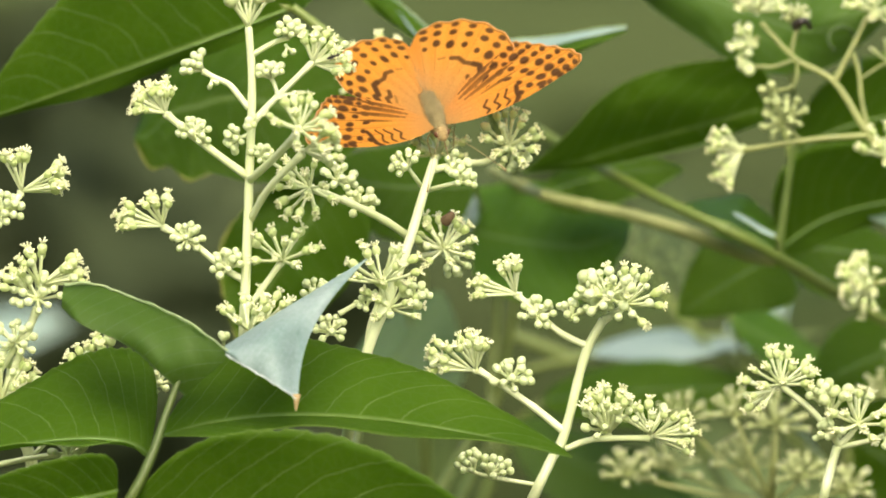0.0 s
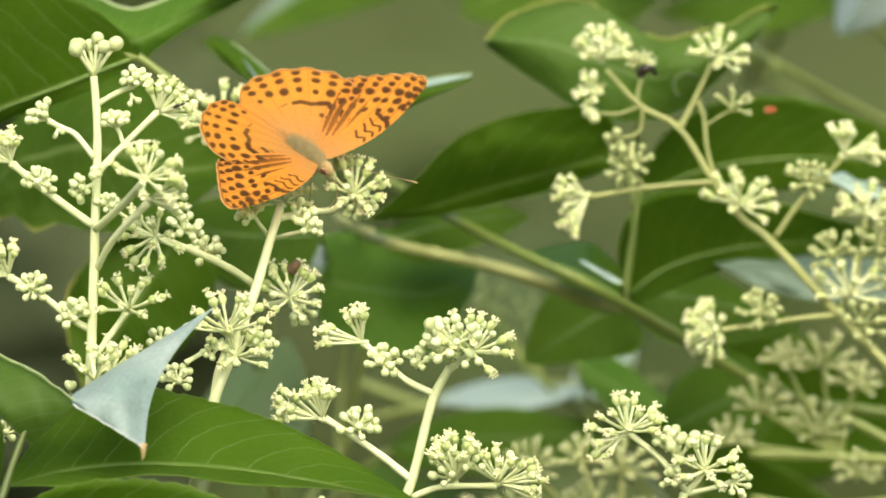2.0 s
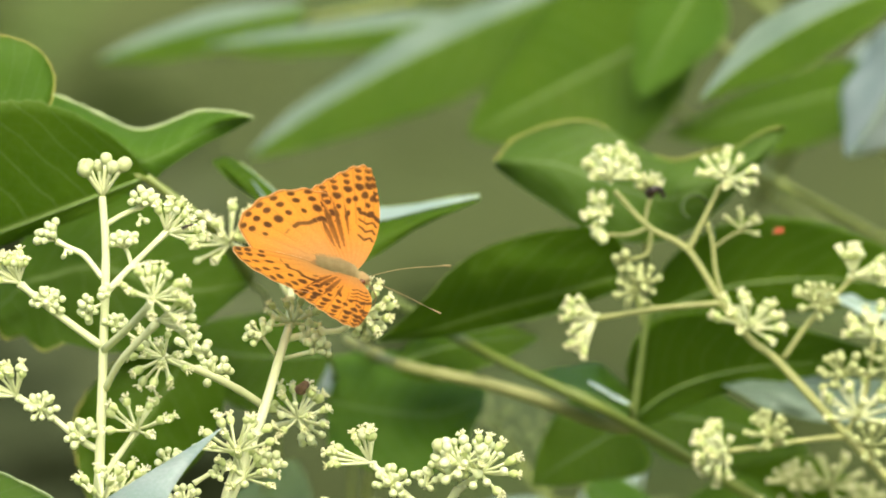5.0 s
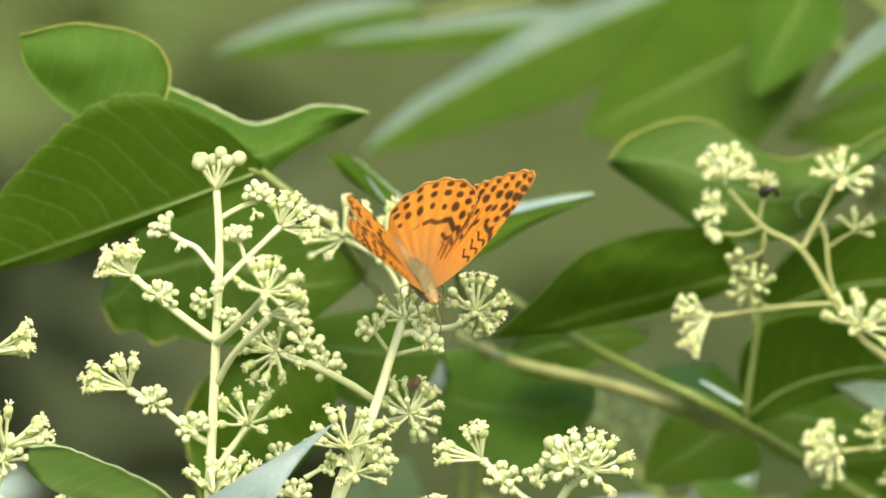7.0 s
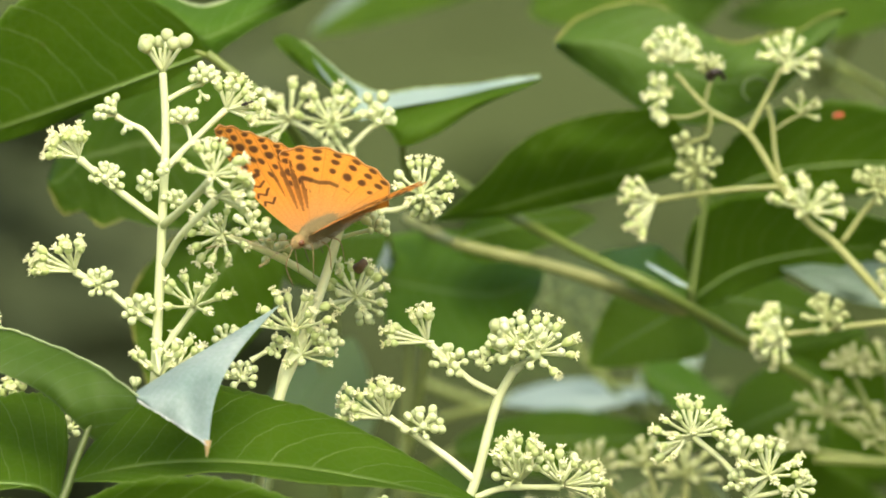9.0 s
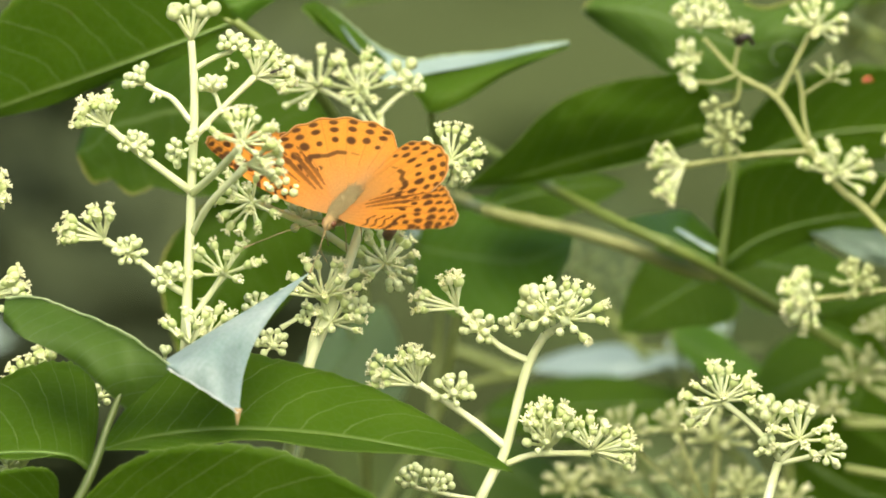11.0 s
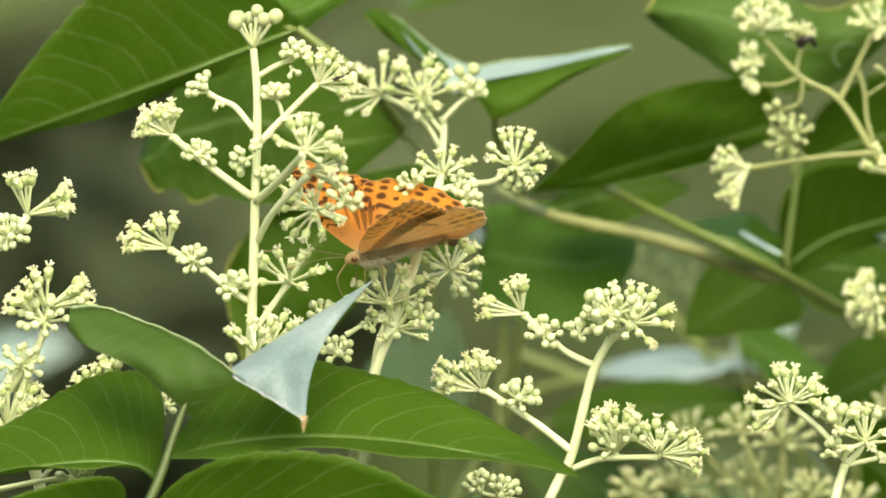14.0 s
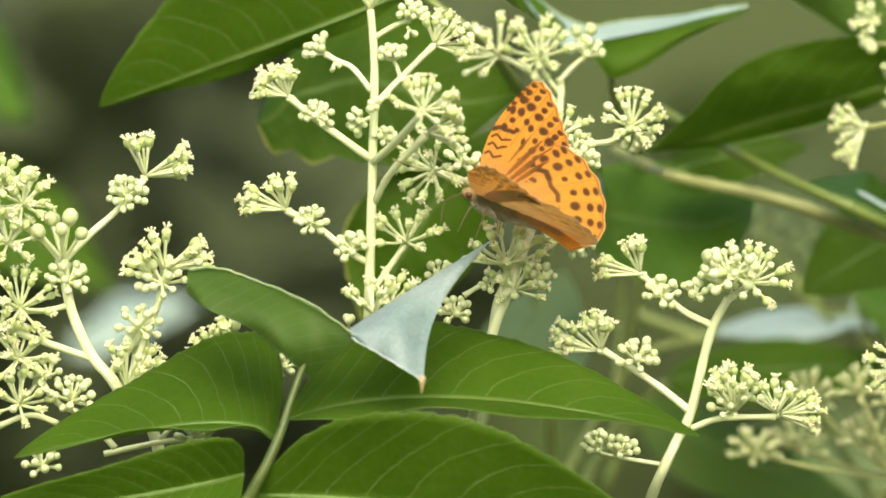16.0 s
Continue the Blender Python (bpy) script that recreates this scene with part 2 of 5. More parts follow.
URN = [(0, -1.3), (0.36, -1.2), (0.66, -0.85), (0.92, -0.3), (1.0, 0.15), (0.93, 0.55), (0.70, 0.85), (0.52, 0.98), (0.5, 1.12), (0.25, 1.2), (0, 1.22)]
BALL = [(0, -1.0), (0.55, -0.85), (0.93, -0.3), (0.97, 0.25), (0.72, 0.75), (0.3, 1.0), (0, 1.04)]
BUDS = {
    "flower": [bud_mesh("flower_bud", BLOOM, URN, 9, 10, seed=k) for k in range(4)],
    "bud": [bud_mesh("round_bud", BUD, BALL, 0, seed=10 + k) for k in range(3)],
    "green": [bud_mesh("green_bud", BUD_GREEN, BALL, 0, seed=20 + k) for k in range(3)],
    "dull": [bud_mesh("dull_bud", BUD_OLD_SHADED, BALL, 0, seed=40 + k) for k in range(3)],
    "dry": [bud_mesh("deep_shaded_bud", BUD_DEEP_SHADED, BALL, 0, seed=50 + k) for k in range(2)],
    "old": [bud_mesh("spent_bud", BUD_OLD_SHADED, URN, 3, seed=30 + k) for k in range(3)],
}


SKIN = {}


def panicle(label, *line, far=2.0, r0=11.0, r1=8.0, group="flower panicles of the shrub", skin=None):
    """A flower panicle: an Empty at the foot of its main stem, and the stem itself through the bearings given."""
    pts = [spot(p[0], p[1], p[2] if len(p) > 2 else far) for p in line]
    ob = thing("flower_panicle", pts[0], label, "flower panicle", group)
    v, f = tube(pts, 0.87 * r0 * step(far), 0.87 * r1 * step(far), 10, 8, 0.1)
    part("stem", v, f, [skin or STEM], ob)
    ob["far"] = far
    SKIN[ob] = skin or STEM
    return ob


def branch(ob, *line, r0=7.0, r1=5.5, far=None, skin=None):
    far = far or ob["far"]
    pts = [spot(p[0], p[1], p[2] if len(p) > 2 else far) for p in line]
    v, f = tube(pts, 0.87 * r0 * step(far), 0.87 * r1 * step(far), 8, 6, 0.12, 0.3)
    return part("branch", v, f, [skin or SKIN[ob]], ob)


COUNT = [0]


def umbel(ob, right, down, angle, lean, reach, n, kind="flower", size=None, spread=62, far=None, near=0.0):
    """An umbel: stalks that fan out from one hub round an axis (angle in the upright plane, lean towards the viewer), a bud on each."""
    COUNT[0] += 1
    rnd = random.Random(COUNT[0])
    if kind == "flower" and spread > 55:
        n = round(n * 1.02)
        spread = min(100, spread * (1.28 if lean < 35 else 1.12))
        if lean > 34:
            lean = max(lean, 46)
    far = (far or ob["far"]) - near
    hub = spot(right, down, far)
    u = step(far)
    a, b = radians(angle), radians(lean)
    axis = Vector((math.cos(a) * math.cos(b), -math.sin(b), math.sin(a) * math.cos(b)))
    turn = axis.to_track_quat("Z", "Y")
    size = size or {"flower": 9.4, "bud": 7.4, "green": 13.0, "old": 6.0, "dull": 7.0}[kind]
    size *= {"flower": 0.92, "bud": 0.98}.get(kind, 0.92)
    pieces, ends = [], []
    cap = 1 - math.cos(radians(spread))
    spin = rnd.uniform(0, 6.28)
    for i in range(n):
        c = 1 - cap * ((i + 0.5) / n) ** 0.88
        s = math.sqrt(max(0, 1 - c * c))
        az = spin + i * 2.39996 + rnd.uniform(-0.2, 0.2)
        way = (turn @ Vector((s * math.cos(az), s * math.sin(az), c))).normalized()
        long = reach * u * (0.84 if kind in ("flower", "old") and spread > 45 else 0.80 if kind == "bud" else 0.94) * (rnd.uniform(0.84, 1.03) if spread > 45 else rnd.uniform(0.75, 1.04))
        tip = hub + way * long
        mid = hub + way * long * 0.5 + Vector((0, 0, -0.03 * long * s))
        thick = (2.7 if kind != "green" else 3.5) * u
        pieces.append(tube([hub, mid, tip], thick * 1.15, thick, 5, 2, 0.05, 0.35))
        ends.append((tip, (tip - mid).normalized()))
    r = 6.0 * u if reach > 40 else 4.0 * u
    pieces.append(tube([hub - axis * r * 1.6, hub - axis * r * 0.3, hub + axis * r * 0.9], r * 0.8, r * 0.5, 8, 3, 0.1))
    v, f = joined(*pieces)
    skin = BUD_DEEP_SHADED if kind == "dry" else BUD_OLD_SHADED if kind in ("old", "dull") else STEM if kind == "flower" else SKIN[ob]
    um = part("umbel", v, f, [skin], ob, at=hub)
    for tip, way in ends:
        pick = kind
        if kind == "flower" and rnd.random() < 0.12:
            pick = "bud"
        bud = new("bud", rnd.choice(BUDS[pick]))
        bud.parent = um
        q = way.to_track_quat("Z", "Y") @ Euler((rnd.uniform(-0.2, 0.2), rnd.uniform(-0.2, 0.2), rnd.uniform(0, 6))).to_quaternion()
        k = size * u * rnd.uniform(0.82, 1.12)
        bud.matrix_basis = Matrix.LocRotScale(tip - hub + way * k * 0.8, q, Vector((k, k, k * rnd.uniform(0.95, 1.12))))
    return um


def vec(far, right=0.0, down=0.0, away=0.0):
    """A shift: bearings steps to the right and down, millimetres away from the viewer."""
    return Vector((right * step(far), away / 1000, -down * step(far)))


def blade(ob, far, base, mid, tip, up, low, skins=None, wave=0.035, cup=0.05, peak=0.72, seed=1, veins=11, ns=64, nw=9, name="blade", deep=(0, 0, 0), rib=3.2, label="", sheen_skin=None, sharp=0.8):
    """A leaf blade round a bent midrib. up and low: how far the margin of either half lies from the midrib at its
    widest (bearing steps right, down, and millimetres away). deep: millimetres that base, middle and tip lie behind the
    distance given.
    The up half may take a skin with sky sheen put into its colour."""
    skins = skins or [LEAF, LEAF_PLAIN]
    rnd = random.Random(seed)
    ph = [rnd.uniform(0, 6.28) for _ in range(6)]
    b, m, e = [spot(p[0], p[1], far + d / 1000) for p, d in zip((base, mid, tip), deep)]
    ctrl = 2 * m - 0.5 * (b + e)
    sides = (vec(far, *up), vec(far, *low))
    wide = max(s.length for s in sides)
    rows = []
    for i in range(ns + 1):
        s = i / ns
        p = b * (1 - s) ** 2 + ctrl * 2 * s * (1 - s) + e * s * s
        f = max(0.0, math.sin(math.pi * min(1.0, s ** peak))) ** sharp * (1 - 0.12 * s) + 0.012
        row = []
        for j in range(-nw, nw + 1):
            w = j / nw
            v = sides[0] if w > 0 else sides[1]
            a = abs(w)
            tooth = 1 + 0.013 * (math.sin(s * 150 + ph[0]) + 0.8 * math.sin(s * 67 + ph[4])) * (a > 0.95)
            q = p + v * (a * f * tooth * (1 + 0.05 * math.sin(s * 9 + ph[1] + (w > 0)) * a))
            row.append((q, w, s, f))
        rows.append(row)
    nj = 2 * nw + 1
    pts = [[r[0] for r in row] for row in rows]
    normal = [[None] * nj for _ in rows]
    for i in range(ns + 1):
        for j in range(nj):
            da = pts[min(i + 1, ns)][j] - pts[max(i - 1, 0)][j]
            db = pts[i][min(j + 1, nj - 1)] - pts[i][max(j - 1, 0)]
            n = da.cross(db)
            normal[i][j] = n.normalized() if n.length > 1e-12 else Vector((0, -1, 0))
    top, under = [], []
    flip = 1 if sum((normal[ns // 2][j].y for j in range(nj))) < 0 else -1
    for i in range(ns + 1):
        for j in range(nj):
            q, w, s, f = rows[i][j]
            a = abs(w)
            lane = (s - 0.24 * a ** 1.35) * veins
            bulge = 0.00016 * math.cos(2 * math.pi * lane) * math.sin(math.pi * min(1, a * 1.1)) * f
            lift = wide * (wave * math.sin(s * 13 + ph[2] + 2.2 * (w > 0)) * a * a * f + cup * (a * a - 0.3) * f * (0.4 + 0.6 * math.sin(s * 3 + ph[3])))
            n = normal[i][j] * flip
            c = q + n * (lift - bulge)
            top.append(c + n * 0.00014)
            under.append(c - n * 0.00014)
    k = len(top)
    faces, slots, uvs = [], [], []
    for i in range(ns):
        for j in range(nj - 1):
            x = i * nj + j
            quad = (x, x + 1, x + nj + 1, x + nj)
            faces.append(quad if flip > 0 else quad[::-1])
            slots.append(2 if sheen_skin and j >= nw else 0)
            back = tuple(y + k for y in quad)
            faces.append(back[::-1] if flip > 0 else back)
            slots.append(1)
    border = [j for j in range(nj)] + [i * nj + nj - 1 for i in range(1, ns + 1)] + [ns * nj + j for j in range(nj - 2, -1, -1)] + [i * nj for i in range(ns - 1, 0, -1)]
    for x, y in zip(border, border[1:] + border[:1]):
        faces.append((x, x + k, y + k, y) if flip > 0 else (x, y, y + k, x + k))
        slots.append(0)
    at = ORIGIN[ob]
    me = mesh_of(name, [v - at for v in top + under], faces, skins + ([sheen_skin] if sheen_skin else []), slots)
    layer = me.uv_layers.new(name="leaf")
    flat = []
    for loop in me.loops:
        x = loop.vertex_index % k
        flat += [(x // nj) / ns, (x % nj) / (nj - 1)]
    layer.data.foreach_set("uv", flat)
    leaf = new(name, me)
    leaf.parent = ob
    ORIGIN[leaf] = at
    tagged(leaf, label)
    if rib:
        line = [b * (1 - s) ** 2 + ctrl * 2 * s * (1 - s) + e * s * s for s in (0, 0.25, 0.5, 0.75, 0.97)]
        v, f = tube(line, rib * step(far), 0.8 * step(far), 6, 5, 0.05)
        part("midrib", v, f, [RIB], leaf)
    return leaf


def leaf(label, far, base, mid, tip, up, low, stalk=(), rs=7.0, group="leaves of the shrub", **more):
    """A leaf with its blade, midrib and, where it shows, its stalk."""
    ob = thing("leaf", spot(base[0], base[1], far), label, "leaf", group)
    blade(ob, far, base, mid, tip, up, low, **more)
    if stalk:
        pts = [spot(p[0], p[1], p[2] if len(p) > 2 else far) for p in stalk]
        v, f = tube(pts, rs * step(far), rs * 1.25 * step(far), 8, 7, 0.06)
        part("leaf_stalk", v, f, [STALK], ob)
    return ob


def twig(label, *line, far=2.1, r0=12.0, r1=10.0, skin=None, name="twig"):
    pts = [spot(p[0], p[1], p[2] if len(p) > 2 else far) for p in line]
    ob = thing(name, pts[0], label, "branch", "branches of the shrub")
    v, f = tube(pts, r0 * step(far), r1 * step(far), 10, 8, 0.1)
    part("shoot", v, f, [skin or STALK], ob)
    for p, q in zip(pts[1:-1], pts[2:]):
        way = (q - p).normalized() * 7 * step(far)
        v, f = tube([p - way, p, p + way], r1 * 0.9 * step(far), r1 * 1.0 * step(far), 9, 4, 0.15)
        part("joint", v, f, [skin or STALK], ob)
    return ob


def line_at(points, a):
    """The point at a, from 0 to 1, of a smooth line through the points."""
    line = curve_points(points, 12)
    x = a * (len(line) - 1)
    i = min(int(x), len(line) - 2)
    return line[i].lerp(line[i + 1], x - i)


def ruled(ob, name, upper, lower, bow, skins, label="", n=30, ripple=0.5, seed=1, v0=0.5, v1=1.0, bend=0.0):
    """A piece of leaf spanned between two bent edges, bowed towards the viewer by so many millimetres."""
    rows = []
    for i in range(n + 1):
        s = i / n
        a, b = line_at(upper, s), line_at(lower, s)
        row = []
        for j in range(n + 1):
            t = j / n
            q = b.lerp(a, t)
            q = q + vec(2.0, bend * math.sin(math.pi * t) * s * s, 0, 0)
            row.append(q + Vector((0, -bow / 1000 * math.sin(math.pi * t) * math.sin(math.pi * min(1, 0.15 + s * 0.85)) + ripple / 1000 * (math.sin(11 * s + 5 * t + seed) + 0.9 * noise.noise(q * 170 + Vector((seed, 0, 0)))), 0)))
        rows.append(row)
    k = (n + 1) ** 2
    flat = [q for row in rows for q in row]
    verts = flat + [q + Vector((0, 0.0003, -0.0001)) for q in flat]
    faces, slots = [], []
    for i in range(n):
        for j in range(n):
            x = i * (n + 1) + j
            faces.append((x, x + n + 1, x + n + 2, x + 1))
            faces.append((x + k, x + 1 + k, x + n + 2 + k, x + n + 1 + k))
            slots += [0, 1]
    at = ORIGIN[ob]
    me = mesh_of(name, [v - at for v in verts], faces, skins, slots)
    layer = me.uv_layers.new(name="leaf")
    uv = []
    for loop in me.loops:
        x = loop.vertex_index % k
        uv += [(x // (n + 1)) / n, v0 + (v1 - v0) * (x % (n + 1)) / n]
    layer.data.foreach_set("uv", uv)
    o = new(name, me)
    o.parent = ob
    ORIGIN[o] = at
    return tagged(o, label)


def rim(ob, leaf_part, far, points, r=3.0, skin=None, seed=1):
    """The turned-up edge of a leaf: a thin uneven roll along it."""
    rnd = random.Random(seed)
    line = curve_points([spot(p[0], p[1], far + (p[2] if len(p) > 2 else 0) / 1000 - 0.0006) for p in points], 9)
    line = [p + vec(far, rnd.uniform(-1, 1), rnd.uniform(-1.2, 1.2), 0) for p in line]
    v, f = tube(line, r * step(far), r * 0.7 * step(far), 6, 2, 0.5)
    part("rim", v, f, [skin or RIM], leaf_part)


def sheet(label, far, upper, lower, skins, bow=3, ripple=0.6, seed=1, rims=(), rs=3.0, rim_skin=None, v0=0.02, v1=0.98, stalk=(), thick=5.0, n=34):
    """A leaf seen as a sheet between its two edges."""
    def line(points):
        return [spot(p[0], p[1], far + (p[2] if len(p) > 2 else 0) / 1000) for p in points]

    ob = thing("leaf", line(lower)[0], label, "leaf", "leaves of the shrub")
    body = ruled(ob, "blade", line(upper), line(lower), bow, skins, "", n=n, ripple=ripple, seed=seed, v0=v0, v1=v1)
    for k, edge in enumerate(rims):
        rim(ob, body, far, edge, rs, rim_skin, seed + k)
    if stalk:
        v, f = tube([spot(p[0], p[1], p[2] if len(p) > 2 else far) for p in stalk], thick * step(far), thick * 1.2 * step(far), 8, 7, 0.06)
        part("leaf_stalk", v, f, [STALK], ob)
    return ob
# ---- the place ----
def ground_and_woods():
    """Forest floor out to the horizon, a bank of woods all round, and its leaves."""
    m, t, bsdf, out = node_set("forest_floor")
    co = t.nodes.new("ShaderNodeTexCoord")
    n = node(t, "ShaderNodeTexNoise", Scale=3.0, Detail=6.0)
    t.links.new(co.outputs["Object"], n.inputs["Vector"])
    t.links.new(blend(t, n.outputs[0], (0.03, 0.045, 0.012), (0.11, 0.12, 0.045)), bsdf.inputs["Base Color"])
    bsdf.inputs["Roughness"].default_value = 0.95
    size = 400.0
    k = 24
    verts = [(-size + 2 * size * i / k, -size + 2 * size * j / k, 0) for i in range(k + 1) for j in range(k + 1)]
    faces = [(i * (k + 1) + j, (i + 1) * (k + 1) + j, (i + 1) * (k + 1) + j + 1, i * (k + 1) + j + 1) for i in range(k) for j in range(k)]
    tagged(new("ground", mesh_of("ground", verts, faces, [m])), "mossy forest floor under the shrub", "ground", kind="structure")

    m, t, bsdf, out = node_set("woods_far")
    co = t.nodes.new("ShaderNodeTexCoord")
    n = node(t, "ShaderNodeTexNoise", Scale=0.55, Detail=5.0)
    t.links.new(co.outputs["Object"], n.inputs["Vector"])
    ramp = t.nodes.new("ShaderNodeValToRGB")
    ramp.color_ramp.elements[0].position, ramp.color_ramp.elements[0].color = 0.35, (0.036, 0.053, 0.011, 1)
    ramp.color_ramp.elements[1].position, ramp.color_ramp.elements[1].color = 0.68, (0.079, 0.114, 0.024, 1)
    t.links.new(n.outputs[0], ramp.inputs[0])
    t.links.new(ramp.outputs[0], bsdf.inputs["Base Color"])
    bsdf.inputs["Roughness"].default_value = 0.9
    # Woods beside and behind the camera are unseen, added to dim low reflections.
    rnd = random.Random(5)
    verts, faces = [], []
    cols, rows = 72, 12
    for i in range(cols):
        a = 2 * math.pi * i / cols
        for j in range(rows + 1):
            z = 3.0 * j / rows
            r = 10.0 + 1.0 * noise.noise(Vector((math.cos(a) * 3, math.sin(a) * 3, z))) + 0.25 * z
            verts.append((r * math.cos(a), r * math.sin(a), z + (0.5 * noise.noise(Vector((math.cos(a) * 6, math.sin(a) * 6, 9))) if j == rows else 0)))
    for i in range(cols):
        for j in range(rows):
            x, y = i * (rows + 1) + j, ((i + 1) % cols) * (rows + 1) + j
            faces.append((x, y, y + 1, x + 1))
    tagged(new("backdrop", mesh_of("backdrop", verts, faces, [m])), "dim bank of woods all round, far out of focus", "woods", kind="structure")

    verts, faces = [], []
    for i in range(9000):
        a = rnd.uniform(0, 2 * math.pi)
        z = rnd.uniform(0.1, 3.1)
        r = rnd.uniform(7.6, 9.6)
        c = Vector((r * math.cos(a), r * math.sin(a), z))
        q = Euler((rnd.uniform(-0.9, 0.9), rnd.uniform(-0.9, 0.9), rnd.uniform(0, 6.28))).to_matrix()
        w, h = rnd.uniform(0.03, 0.07), rnd.uniform(0.07, 0.14)
        k = len(verts)
        verts += [c + q @ Vector(p) for p in ((0, -h, 0), (w, 0, 0.01), (0, h, 0), (-w, 0, 0.01))]
        faces.append((k, k + 1, k + 2, k + 3))
    m, t, bsdf, out = node_set("woods_leaf")
    geo = t.nodes.new("ShaderNodeNewGeometry")
    t.links.new(blend(t, geo.outputs["Random Per Island"], (0.026, 0.054, 0.008), (0.080, 0.128, 0.022)), bsdf.inputs["Base Color"])
    bsdf.inputs["Roughness"].default_value = 0.6
    tagged(new("far_foliage", mesh_of("far_foliage", verts, faces, [m])), "far foliage of the woods, wholly out of focus", "foliage", kind="stuff")


ground_and_woods()


def thicket():
    """A dark thicket some metres behind the shrub."""
    # Added to darken the left backdrop; its edge and height fit the camera's view.
    rnd = random.Random(9)
    verts, faces = [], []
    for i in range(6400):
        x, z = rnd.uniform(-1.9, -0.02), rnd.uniform(0, 1.84)
        edge = -0.10 + 0.12 * noise.noise(Vector((0, z * 4, 1)))
        if x > edge or z > 1.78 + 0.12 * noise.noise(Vector((x * 3, 0, 4))):
            continue
        c = Vector((x, rnd.uniform(5.6, 6.8), z))
        q = Euler((rnd.uniform(-1.2, 1.2), rnd.uniform(-1.2, 1.2), rnd.uniform(0, 6.28))).to_matrix()
        w, h = rnd.uniform(0.03, 0.06), rnd.uniform(0.07, 0.12)
        k = len(verts)
        verts += [c + q @ Vector(p) for p in ((0, -h, 0), (w, 0, 0.01), (0, h, 0), (-w, 0, 0.01))]
        faces.append((k, k + 1, k + 2, k + 3))
    m, t, bsdf, out = node_set("thicket_leaf")
    geo = t.nodes.new("ShaderNodeNewGeometry")
    t.links.new(blend(t, geo.outputs["Random Per Island"], (0.048, 0.066, 0.030), (0.084, 0.106, 0.048)), bsdf.inputs["Base Color"])
    bsdf.inputs["Roughness"].default_value = 0.8
    bsdf.inputs["Specular IOR Level"].default_value = 0.15
    tagged(new("thicket", mesh_of("thicket", verts, faces, [m])), "dark thicket of small leaves, wholly out of focus", "foliage", kind="stuff")


thicket()


def shrub_wood():
    """The woody stems, below the view, that carry panicles and leaves."""
    for foot, top, r in (((-0.03, 2.06, 0), (560, 1560, 2.03), 0.014), ((0.10, 2.2, 0), (1700, 1500, 2.14), 0.016), ((-0.16, 2.1, 0), (-60, 1600, 2.0), 0.012)):
        head = spot(*top)
        ob = thing("shrub_stem", foot, "upright woody stem of the flowering shrub, grey-brown bark", "stem", "stems of the shrub")
        v, f = tube([Vector(foot), Vector(foot).lerp(head, 0.5) + Vector((0.02, 0.01, 0)), head], r * 1.3, r, 10, 10, 0.2)
        part("trunk", v, f, [BARK], ob)


shrub_wood()

